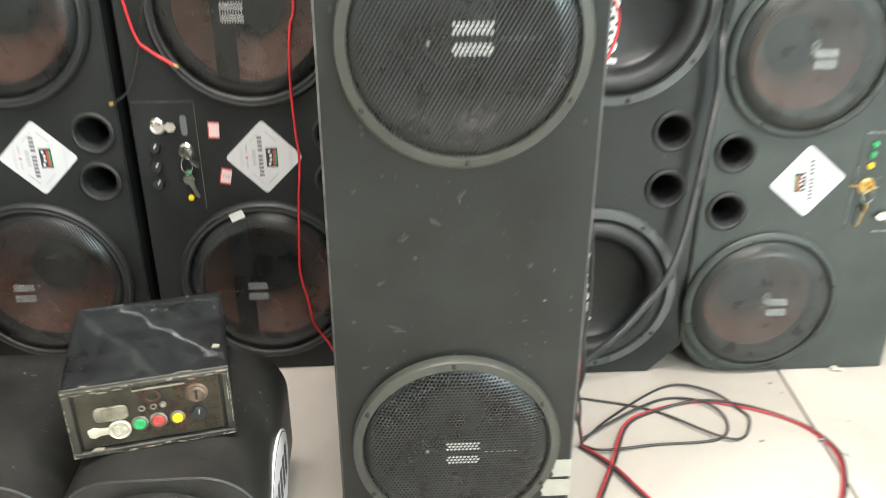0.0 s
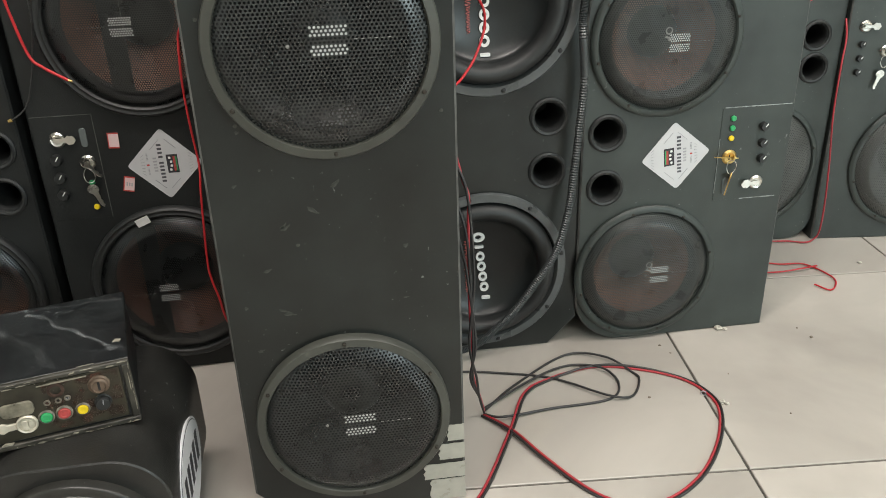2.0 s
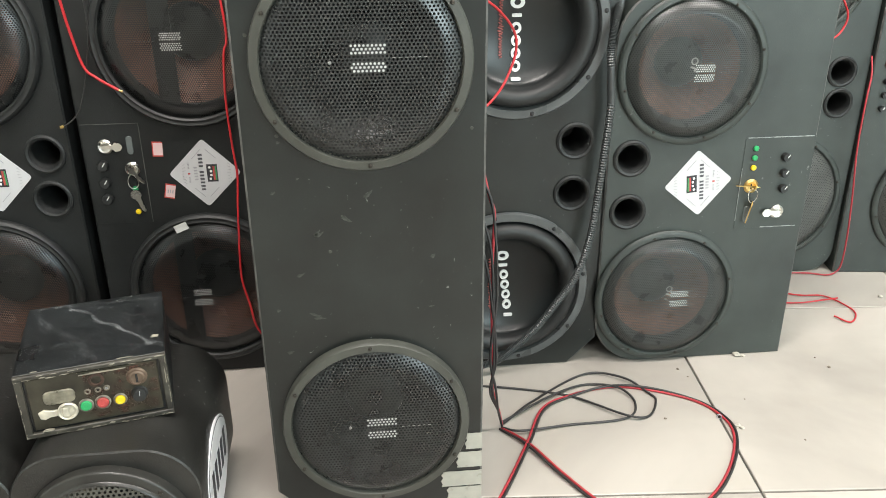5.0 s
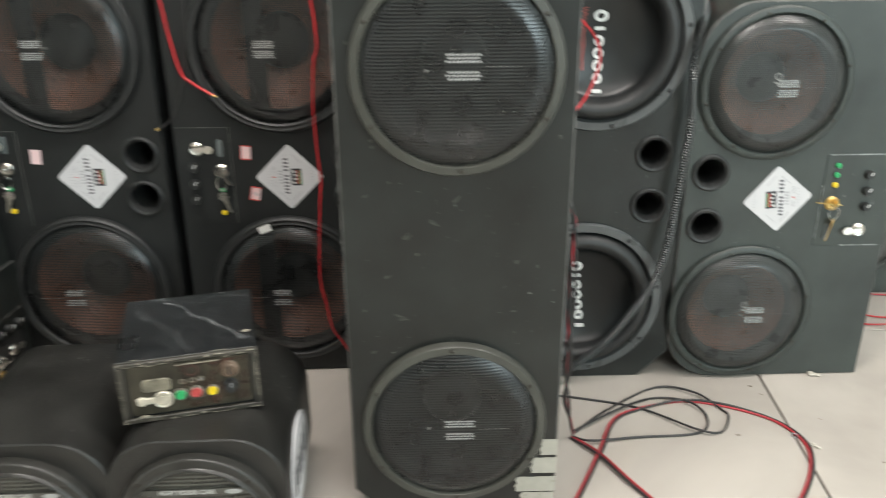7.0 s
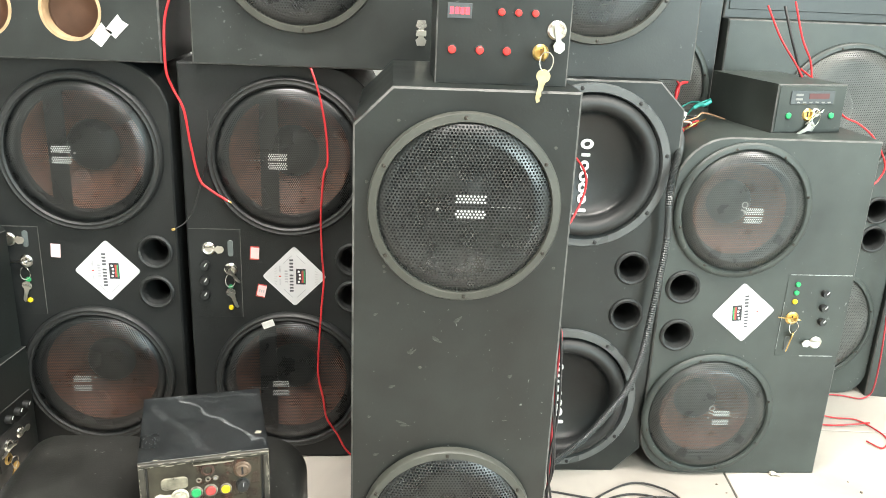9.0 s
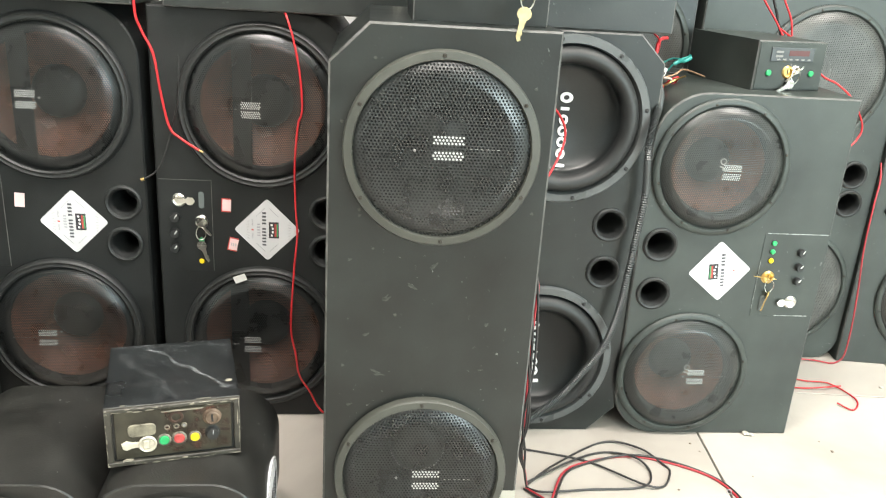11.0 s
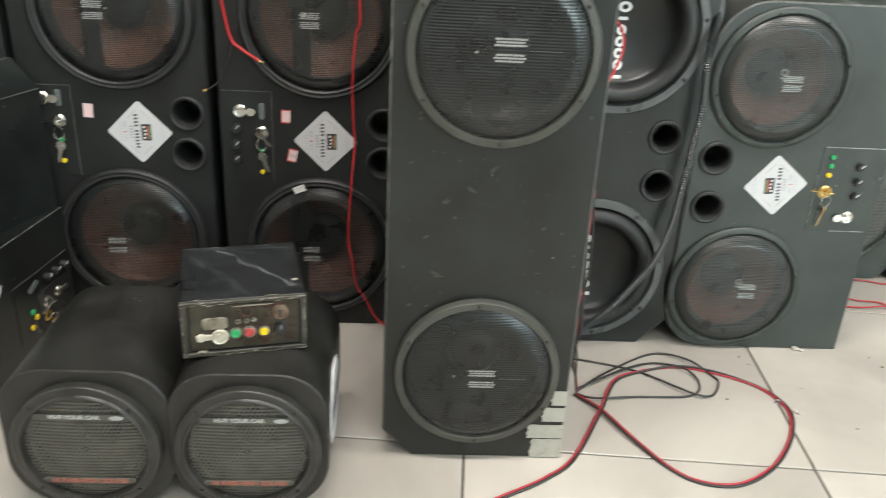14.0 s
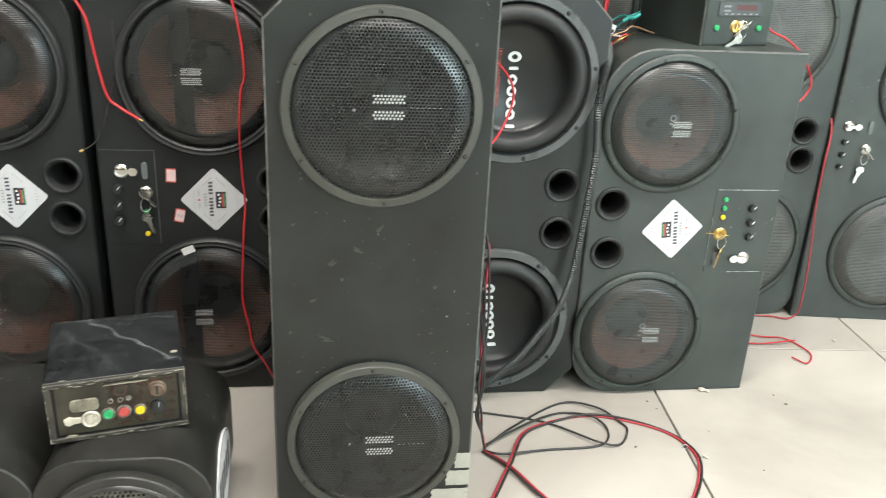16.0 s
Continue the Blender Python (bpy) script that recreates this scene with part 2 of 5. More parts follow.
def cabinet(pts, depth, holes=(), edge=0.003, wall=0.02, taper=0.0):
    """A closed box of that outline, its front at y = 0 with round openings (x, z, radius)."""
    bm = bmesh.new()
    front = [bm.verts.new((x, 0, z)) for x, z in shrink(pts, edge)]
    rim = [bm.verts.new((x, edge, z)) for x, z in pts]
    back_pts = shrink(pts, taper) if taper else pts
    back = [bm.verts.new((x, depth, z)) for x, z in back_pts]
    n = len(pts)
    loops = [bm.edges.new((front[i], front[(i + 1) % n])) for i in range(n)]
    for cx, cz, r in holes:
        ring = [bm.verts.new((cx + r * math.cos(2 * math.pi * k / 48), 0, cz + r * math.sin(2 * math.pi * k / 48))) for k in range(48)]
        deep = [bm.verts.new((v.co.x, wall, v.co.z)) for v in ring]
        loops += [bm.edges.new((ring[k], ring[(k + 1) % 48])) for k in range(48)]
        for k in range(48):
            bm.faces.new((ring[k], deep[k], deep[(k + 1) % 48], ring[(k + 1) % 48]))
    bmesh.ops.triangle_fill(bm, edges=loops, use_beauty=True, use_dissolve=False, normal=(0, -1, 0))
    for i in range(n):
        j = (i + 1) % n
        f = bm.faces.new((front[i], rim[i], rim[j], front[j]))
        f.material_index = 1
        bm.faces.new((rim[i], back[i], back[j], rim[j]))
    bm.faces.new(back)
    bmesh.ops.recalc_face_normals(bm, faces=bm.faces)
    return bm


def plate(pts, y0, y1, edge=0.0):
    """A slab of that outline from y0 (front) to y1, with a bevelled front edge."""
    bm = bmesh.new()
    rows = [[bm.verts.new((x, y, z)) for x, z in p] for p, y in ((shrink(pts, edge) if edge else pts, y0), (pts, y0 + edge), (pts, y1))]
    if not edge:
        for v in rows.pop(0):
            bm.verts.remove(v)
    bm.faces.new(rows[0])
    bm.faces.new(rows[-1])
    for a, b in zip(rows, rows[1:]):
        for i in range(len(pts)):
            bm.faces.new((a[i], b[i], b[(i + 1) % len(pts)], a[(i + 1) % len(pts)]))
    bmesh.ops.recalc_face_normals(bm, faces=bm.faces)
    return bm


def rect(x0, z0, x1, z1):
    return [(x0, z0), (x1, z0), (x1, z1), (x0, z1)]


def diamond(cx, cz, half, turn=0.0, r=0.1):
    """A square on its tip with clipped corners."""
    pts = []
    for k in range(4):
        for s in (-1, 0, 1):
            a = radians(turn) + math.pi / 2 * k - math.pi / 2
            tip = Vector((math.cos(a), math.sin(a))) * half * (1 if s else 1 - r * 0.35)
            if s:
                b = a + s * math.pi / 2
                tip = tip.lerp(Vector((math.cos(b), math.sin(b))) * half, r * 0.6)
            pts.append((cx + tip.x, cz + tip.y))
    return pts


def smooth_path(pts, n=10):
    p = [Vector(a) for a in pts]
    p = [2 * p[0] - p[1]] + p + [2 * p[-1] - p[-2]]
    out = []
    for i in range(1, len(p) - 2):
        for k in range(n):
            t = k / n
            out.append(0.5 * (2 * p[i] + (p[i + 1] - p[i - 1]) * t + (2 * p[i - 1] - 5 * p[i] + 4 * p[i + 1] - p[i + 2]) * t * t + (3 * p[i] - p[i - 1] - 3 * p[i + 1] + p[i + 2]) * t ** 3))
    return out + [p[-2]]


def tube(pts, r, seg=8, n=10, ribs=0.0):
    """A cable along smoothed points; ribs: the depth of a corrugated hose's rings."""
    path = smooth_path(pts, n)
    bm = bmesh.new()
    up, rings = None, []
    for i, c in enumerate(path):
        d = (path[min(i + 1, len(path) - 1)] - path[max(i - 1, 0)]).normalized()
        up = d.orthogonal().normalized() if up is None else (up - d * up.dot(d)).normalized()
        side = d.cross(up)
        rad = r - (ribs if i % 2 else 0)
        rings.append([bm.verts.new(c + rad * (math.cos(2 * math.pi * k / seg) * up + math.sin(2 * math.pi * k / seg) * side)) for k in range(seg)])
    for a, b in zip(rings, rings[1:]):
        for k in range(seg):
            bm.faces.new((a[k], a[(k + 1) % seg], b[(k + 1) % seg], b[k]))
    bm.faces.new(rings[0][::-1])
    bm.faces.new(rings[-1])
    bmesh.ops.recalc_face_normals(bm, faces=bm.faces)
    return bm


MESHES = {}


def grille_mesh(radius, pitch, rise, material, key, power=7, open_part=0.66):
    """A pressed sheet of hexagonal cells with a hole in each, bulging forward by rise."""
    if key in MESHES:
        return MESHES[key]
    verts, faces, seen = [], [], {}

    def vert(x, z):
        k = (round(x * 2e5), round(z * 2e5))
        if k not in seen:
            r = min(1, math.hypot(x, z) / radius)
            seen[k] = len(verts)
            verts.append((x, -rise * (1 - (max(0, r - 0.78) / 0.22) ** 1.5 if power > 5 else 1 - r ** power), z))
        return seen[k]

    rows = int(radius / (pitch * 0.866)) + 2
    for j in range(-rows, rows + 1):
        for i in range(-rows - 2, rows + 3):
            cx, cz = (i + 0.5 * (j % 2)) * pitch, j * pitch * 0.866
            if math.hypot(cx, cz) > radius - pitch * 0.3:
                continue
            hexa = [(math.sin(math.pi / 3 * k), math.cos(math.pi / 3 * k)) for k in range(6)]
            o = [vert(cx + a * pitch / math.sqrt(3), cz + b * pitch / math.sqrt(3)) for a, b in hexa]
            q = [vert(cx + a * pitch / 2 * open_part, cz + b * pitch / 2 * open_part) for a, b in hexa]
            for k in range(6):
                faces.append((o[k], q[k], q[(k + 1) % 6], o[(k + 1) % 6]))
    me = bpy.data.meshes.new("grille")
    me.from_pydata(verts, [], faces)
    me.materials.append(material)
    me.polygons.foreach_set("use_smooth", [True] * len(me.polygons))
    MESHES[key] = me
    return me


def badge_mesh(pitch, bx, bz, half_w, low, high, material):
    """White paint in the holes of a grille of that pitch, from low to high above the point (bx, bz)."""
    verts, faces = [], []
    for j in range(int((bz + low) / (pitch * 0.866)) - 1, int((bz + high) / (pitch * 0.866)) + 2):
        for i in range(int((bx - half_w) / pitch) - 2, int((bx + half_w) / pitch) + 2):
            cx, cz = (i + 0.5 * (j % 2)) * pitch, j * pitch * 0.866
            if abs(cx - bx) > half_w or not low <= cz - bz <= high:
                continue
            first = len(verts)
            for k in range(8):
                verts.append((cx + math.sin(math.pi / 4 * k) * pitch * 0.33, 0, cz + math.cos(math.pi / 4 * k) * pitch * 0.33))
            faces.append(tuple(range(first, first + 8)))
    me = bpy.data.meshes.new("badge_bar")
    me.from_pydata(verts, [], faces)
    me.materials.append(material)
    return me


def shared(key, make, material, smooth=35):
    if key not in MESHES:
        MESHES[key] = mesh_of(make(), key, material, smooth)
    return MESHES[key]


def screws(ring, count, radius, y, first=0.0, r=0.0028, material=None):
    me = shared("screw%.4f" % r, lambda: lathe([(0, -0.0022), (r * 0.5, -0.0022), (r * 0.85, -0.0015), (r, 0), (r, 0.002)], 12), material or SCREW)
    for k in range(count):
        a = radians(first) + 2 * math.pi * k / count
        part("screw", me, None, ring, at=pose(radius * math.cos(a), y, radius * math.sin(a)))


def cone_profile(r, deep, lip=0.86):
    """Half-roll surround down to r * lip, cone and throat."""
    pts = [(r, 0.004)]
    for k in range(1, 8):
        a = math.pi * k / 8
        pts.append((r * (0.5 + lip / 2 + (0.5 - lip / 2) * math.cos(a)), 0.004 - 0.012 * math.sin(a)))
    pts += [(r * lip, 0.006), (r * (lip - 0.02), 0.008), (r * 0.36, deep), (r * 0.35, deep)]
    return pts


def cap_profile(r, deep):
    return [(r * 0.37 * math.cos(a), deep - 0.004 - r * 0.16 * math.sin(a)) for a in [math.pi / 2 * k / 6 for k in range(6)]] + [(0, deep - 0.004 - r * 0.16)]


def woofer_behind_grille(box, x, z, radius, style, badge=(0.0, 0.0, 0), turn=0.0, mark=False, strut=None):
    """A driver under a pressed metal grille: frame ring, cone, grille, badge, screws."""
    if style == "wide":
        prof = [(radius, 0), (radius, -0.012), (radius - 0.002, -0.0152), (radius - 0.012, -0.0162), (radius - 0.0135, -0.0135), (radius - 0.0145, 0.004)]
        inner, pitch, rise, lift, mat, cone, hole, hw = radius - 0.0145, 0.0049, 0.010, -0.0095, RING, CONE, 0.66, 0.0205
    elif style in ("flat", "grey"):
        prof = [(radius, 0), (radius + 0.0005, -0.006), (radius - 0.002, -0.009), (radius - 0.006, -0.0105), (radius - 0.011, -0.0105), (radius - 0.0135, -0.0075), (radius - 0.014, 0.004)]
        inner, pitch, rise, lift, mat, cone, hole, hw = radius - 0.0135, 0.0045 if style == "grey" else 0.0039, 0.020, -0.001, HAZED_SLATE, CONE if style == "grey" else PAPER, 0.50 if style == "grey" else 0.66, 0.0175
    else:
        prof = [(radius, 0), (radius + 0.001, -0.005), (radius - 0.002, -0.012), (radius - 0.005, -0.014), (radius - 0.008, -0.0125), (radius - 0.010, -0.0125), (radius - 0.013, -0.014), (radius - 0.0165, -0.011), (radius - 0.0175, 0.004)]
        inner, pitch, rise, lift, mat, cone, hole, hw = radius - 0.017, 0.0039, 0.018, -0.003, RUBBER, DARK_SHADED_PAPER, 0.73, 0.0170
    lip = 0.77 if style == "flat" else 0.85
    ring = part("woofer", shared("ring%s%.3f" % (style, radius), lambda: lathe(prof, 72), mat), None, box, at=pose(x, 0, z, 0, turn, 0))
    part("grille", grille_mesh(inner + 0.004, pitch, rise, {"grey": GREY_MESH, "flat": SLATE_MESH}.get(style, GRILLE), "grille%s%.3f" % (style, radius), 7, hole), None, ring, "black perforated metal grille", at=pose(0, lift, 0))
    part("surround", shared("surround%s%.3f" % (style, radius), lambda: lathe(cone_profile(inner + 0.002, 0.068, lip)[:10], 64), RUBBER), None, ring, at=pose(0, 0.004, 0))
    part("cone", shared("cone%s%.3f" % (style, radius), lambda: lathe(cone_profile(inner + 0.002, 0.068, lip)[9:], 64), cone), None, ring,
         "black cone" if cone is CONE else "brown paper cone", at=pose(0, 0.004, 0))
    part("dust_cap", shared("cap%s%.3f" % (style, radius), lambda: lathe(cap_profile(inner + 0.002, 0.068), 48), CONE), None, ring, at=pose(0, 0.004, 0))
    # dark upright band between grille and cone, left of the middle
    if strut is not None:
        part("strut", plate(rect(-0.017, -inner * 0.92, 0.017, inner * 0.92), 0.0, 0.006, 0.001), HOLE, ring, "black upright band behind the grille", at=pose(strut, 0.0, 0))
    bx, bz = (badge or (0, 0))[:2]
    face = lift - rise - 0.0003
    if badge:
        for low, high in ((0.003, 0.0165), (-0.0165, -0.003)):
            part("badge_bar", badge_mesh(pitch, bx, bz, hw, low, high, BADGE_PAINT), None, ring, "white emblem showing in the grille's holes", at=pose(0, face, 0))
        way = -1 if style == "round" else 1
        for k in range(6):
            part("print_dash", shared("print_dash", lambda: plate(rect(-0.0019, -0.0003, 0.0019, 0.0003), -0.0003, 0.0003), WORN_PRINT), None, ring, at=pose(bx + way * (hw + 0.010 + 0.0075 * k), face, bz + 0.001))
        part("centre_pin", shared("centre_pin", lambda: lathe([(0.0022, 0.001), (0.0020, -0.0006), (0.0008, -0.001), (0, -0.001)], 12), WORN_PRINT), None, ring, at=pose(-0.004 if style != "wide" else bx - 0.045, face, 0.002))
    if mark:
        part("emblem", shared("emblem", lambda: lathe([(0.0042, 0), (0.0065, 0), (0.0065, 0.0008), (0.0042, 0.0008)], 16, True), WORN_PRINT), None, ring, at=pose(bx - 0.021, face, bz + 0.021))
        part("emblem_tail", shared("emblem_tail", lambda: plate([(-0.006, -0.001), (0.004, -0.004), (0.006, -0.002), (-0.004, 0.002)], 0, 0.0008), WORN_PRINT), None, ring, at=pose(bx - 0.022, face, bz + 0.011))
    screws(ring, 6 if style == "wide" else 8, radius - 0.007 if style == "wide" else radius - (0.005 if style == "round" else 0.009), -0.0162 if style == "wide" else -0.0095 if style == "round" else -0.0105, 32 if style == "wide" else 15)
    return ring


def open_woofer(box, x, z, radius, turn=0.0):
    """A bare driver: grey gasket with bolts, rubber half roll, satin black cone with a white word mark drawn as bars."""
    ring = part("woofer", lathe([(radius, 0), (radius, -0.006), (radius - 0.002, -0.009), (radius - 0.0155, -0.009), (radius - 0.0175, -0.004), (radius - 0.0185, 0.006)], 72), SILVER_RING, box, "grey metal gasket ring", at=pose(x, 0, z))
    r = radius - 0.0165
    roll = [(r, 0.002), (r - 0.003, 0.004)] + [(r - 0.020 + 0.016 * math.cos(math.pi * k / 12), 0.001 - 0.019 * math.sin(math.pi * k / 12)) for k in range(13)] + [(r - 0.037, 0.005)]
    part("surround", lathe(roll, 72), RUBBER, ring, "fat black rubber half-roll surround")
    bowl = [(r - 0.0365, 0.003)] + [((r - 0.0365) * math.cos(a), 0.003 + 0.03 * math.sin(a)) for a in [math.pi / 2 * k / 9 for k in range(1, 9)]] + [(0, 0.033)]
    part("cone", lathe(bowl, 64), CONE, ring, "satin black one-piece cone")
    return ring, r


def port(box, x, z, r=0.027):
    """A flared reflex tube."""
    prof = [(r + 0.008, 0), (r + 0.0075, -0.003), (r + 0.004, -0.005), (r + 0.0005, -0.0035), (r - 0.003, 0.004), (r - 0.004, 0.012), (r - 0.004, 0.10), (0, 0.10)]
    return part("port_tube", shared("port%.3f" % r, lambda: lathe(prof, 40), [RUBBER]), None, box, at=pose(x, 0, z))


def button(box, x, z, r, material, name="button"):
    b = part(name, shared("bezel%.4f" % r, lambda: lathe([(r * 1.25, 0), (r * 1.25, -0.0015), (r, -0.002), (r, 0.001)], 20), RUBBER), None, box, at=pose(x, 0, z))
    part("cap", shared("cap%.4f%s" % (r, material.name), lambda: lathe([(r, 0), (r, -0.003), (r * 0.8, -0.0045), (0, -0.005)], 20), material), None, b, at=pose(0, -0.001, 0))
    return b


def knob(box, x, z, r=0.006):
    b = part("knob", shared("knob%.4f" % r, lambda: lathe([(r, 0), (r, -0.008), (r * 0.85, -0.011), (0, -0.011)], 20), RUBBER), None, box, at=pose(x, 0, z))
    part("pointer", shared("pointer%.4f" % r, lambda: plate(rect(-0.0008, 0.0, 0.0008, r * 0.9), -0.0118, -0.0108), WHITE_PRINT), None, b, at=pose(0, 0, 0, 0, 35, 0))
    return b


def key_outline(length=0.036):
    head = [(0.0095 * math.cos(a), 0.0105 * math.sin(a) * 0.85) for a in [radians(k) for k in range(-60, 241, 25)]]
    teeth = [(-0.0035, -0.012), (-0.0035, -length + 0.006), (0, -length), (0.0035, -length + 0.003), (0.002, -length + 0.007), (0.0038, -length + 0.011), (0.002, -length + 0.015), (0.0038, -length + 0.019), (0.0038, -0.012)]
    return [(0.0045, -0.0105)] + head + [(-0.0045, -0.0105)] + teeth


def key_part(parent, m, material, name="key"):
    return part(name, shared("key" + material.name, lambda: plate(list(reversed(key_outline())), -0.001, 0.001), material), None, parent, at=m)


def lock(box, x, z, material=None, r=0.0105, inserted=None, hanging=None, name="key_switch"):
    """A barrel lock; inserted: the roll of a key that sticks out of it; hanging: a second key on a ring below, (dx, dz, roll)."""
    material = material or CHROME
    b = part(name, shared("lock%.4f%s" % (r, material.name), lambda: lathe([(r * 1.2, 0), (r * 1.2, -0.002), (r * 0.9, -0.005), (r * 0.72, -0.005), (r * 0.7, -0.002), (0, -0.002)], 28), material), None, box, at=pose(x, 0, z))
    part("slot", shared("slot", lambda: plate(rect(-0.001, -0.005, 0.001, 0.005), -0.003, 0), HOLE), None, b)
    if inserted is not None:
        key_part(b, pose(0, -0.012, 0, 0, inserted, 0) @ pose(0, 0, 0.004, 25, 0, 70) , material)
    if hanging:
        dx, dz, roll, *spin = hanging
        part("key_ring", shared("key_ring", lambda: tube([(0.009 * math.cos(a), -0.002 * math.sin(2 * a), 0.013 * math.sin(a)) for a in [2 * math.pi * k / 16 for k in range(17)]], 0.0008, 6, 2), CHROME), None, b, at=pose(dx * 0.45, -0.012, dz * 0.45))
        key_part(b, pose(dx, -0.009, dz, 0, roll, 0) @ pose(0, 0, 0, 0, 0, spin[0] if spin else 0), material)
    return b


def hasp(box, x, z, turn=0, size=1.15):
    """A small lock with a flat key lying across it."""
    b = part("key_switch", shared("hasp_ring", lambda: lathe([(0.011, 0), (0.0115, -0.003), (0.009, -0.006), (0.006, -0.0045), (0.006, -0.003), (0, -0.003)], 28), CHROME), None, box, at=pose(x, 0, z, 0, turn, 0) @ Matrix.Diagonal((size, 1, size, 1)))
    part("key", shared("hasp_key", lambda: plate([(-0.004, -0.003), (0.012, -0.003), (0.016, -0.007), (0.023, -0.006), (0.027, 0), (0.023, 0.006), (0.016, 0.007), (0.012, 0.003), (-0.004, 0.003)], -0.0085, -0.0065), CHROME), None, b)
    return b


def sticker(box, x, z, half, turn, mirrored):
    """A white diamond sticker: border lines, a small cassette picture and bars where words stand."""
    b = part("sticker", plate(diamond(0, 0, half, turn), -0.0012, 0), WHITE, box, "white diamond sticker with grey lines and a small dark emblem", at=pose(x, 0, z))
    s = -1 if mirrored else 1
    q = half / 0.064
    turn_m = pose(0, 0, 0, 0, -turn, 0)
    for sx, sz in ((1, 1), (-1, -1)):
        for k in range(2):
            part("border_line", plate(rect(-0.012 * q, -0.0005, 0.012 * q, 0.0005), -0.0018, -0.0012), GREY_PRINT, b,
                 at=turn_m @ pose((0.013 if k == 0 else -0.013) * q * sx, 0, 0.036 * q * sz, 0, 45 * (1 if (k == 0) == (sx * sz > 0) else -1), 0))
    part("emblem", plate(rect(-0.0095 * q, -0.0165 * q, 0.0095 * q, 0.0165 * q), -0.0019, -0.0012, 0.0004), DARK_PRINT, b, "dark emblem like a music cassette", at=turn_m @ pose(0.0125 * q * s, 0, 0))
    for k, m in enumerate((GREEN, ORANGE_PRINT, RED_PRINT)):
        part("emblem_bar", plate(rect(-0.0009 * q, -0.013 * q, 0.0009 * q, 0.013 * q), -0.0024, -0.0019), m, b, at=turn_m @ pose((0.0195 - 0.0022 * k) * q * s, 0, 0))
    for k in range(4):
        part("emblem_dot", shared("emblem_dot", lambda: plate(outline(0.0042, 0.0042, (0.0015,) * 4, 3), -0.0024, -0.0019), WHITE_PRINT), None, b, at=turn_m @ pose((0.0105 if k % 3 else 0.0085) * q * s, 0, ((k - 1.5) * 0.0072 - 0.0021) * q))
    for side in (1, -1):
        for k in range(7):
            part("ray", plate(rect(-0.003 * q, -0.0003, 0.003 * q, 0.0003), -0.0018, -0.0012), GREY_PRINT, b, at=turn_m @ pose((0.043 if side == s else -0.037) * q * s, 0, (k - 3) * 0.0055 * q, 0, (k - 3) * 12 * side, 0))
    for dx, mid, count, pitch, thick, m in ((-0.006, 0.024, 4, 0.0070, 0.0074, PRINT_SHADE), (-0.006, -0.014, 6, 0.0066, 0.0074, PRINT_SHADE), (-0.0165, 0.0, 5, 0.0056, 0.0058, GREY_PRINT),
                                            (-0.0285, 0.0, 1, 0.0050, 0.0040, RED_PRINT), (-0.0285, 0.015, 5, 0.0026, 0.0028, GREY_PRINT), (-0.0285, -0.012, 5, 0.0024, 0.0028, GREY_PRINT)):
        for k in range(count):
            z0 = mid + (k - (count - 1) / 2) * pitch
            part("print_bar", plate(rect(-thick / 2 * q, (z0 - pitch * 0.26) * q, thick / 2 * q, (z0 + pitch * 0.26) * q), -0.0018, -0.0012), m, b, at=turn_m @ pose(dx * q * s, 0, 0))
    return b


def text_part(name, body, size, material, parent, m, stretch=1.0):
    cu = bpy.data.curves.new(name, "FONT")
    cu.body, cu.size, cu.extrude, cu.offset, cu.align_x, cu.align_y = body, size, 0.0004, 0.00035, "CENTER", "CENTER"
    tmp = bpy.data.objects.new(name, cu)
    scene.collection.objects.link(tmp)
    me = bpy.data.meshes.new_from_object(tmp.evaluated_get(bpy.context.evaluated_depsgraph_get()))
    bpy.data.objects.remove(tmp)
    me.transform(Matrix.Diagonal((stretch, 1, 1, 1)))
    me.materials.clear()
    me.materials.append(material)
    return part(name, me, None, parent, at=m @ pose(0, 0, 0, 90, 0, 0))


# ---- the room ----
def slab(name, x0, y0, z0, x1, y1, z1, material):
    bm = bmesh.new()
    bmesh.ops.create_cube(bm, size=1, matrix=Matrix.Translation(((x0 + x1) / 2, (y0 + y1) / 2, (z0 + z1) / 2)) @ Matrix.Diagonal((x1 - x0, y1 - y0, z1 - z0, 1)))
    return tagged(new(name, mesh_of(bm, name, material)), kind="structure")


floor = slab("floor", -2.6, -3.2, -0.1, 4.5, 2.6, -0.004, GROUT)
tagged(floor, "cream glossy vitrified tile floor with dark joints", "floor")
tagged(slab("wall_north", -2.6, 2.1, 0, 4.5, 2.2, 2.95, PAINT), "plain white painted wall", "wall")
for n, (x0, z0, x1, z1) in enumerate(((-2.6, 0, 1.8, 2.95), (4.2, 0, 4.5, 2.95), (1.8, 2.25, 4.2, 2.95), (1.8, 0, 4.2, 0.15))):
    tagged(slab("wall_south_%d" % (n + 1), x0, -3.2, z0, x1, -3.1, z1, PAINT), "plain white painted wall beside a shop window", "wall")
tagged(slab("wall_west", -2.7, -3.2, 0, -2.6, 2.6, 2.95, PAINT), "plain white painted wall", "wall")
tagged(slab("wall_east", 4.5, -3.2, 0, 4.6, 2.6, 2.95, PAINT), "plain white painted wall", "wall")
tagged(slab("ceiling", -2.7, -3.2, 2.95, 4.6, 2.6, 3.05, PAINT), "plain white ceiling", "ceiling")

# ---- speaker boxes ----
GROUP = "stacked speaker boxes"


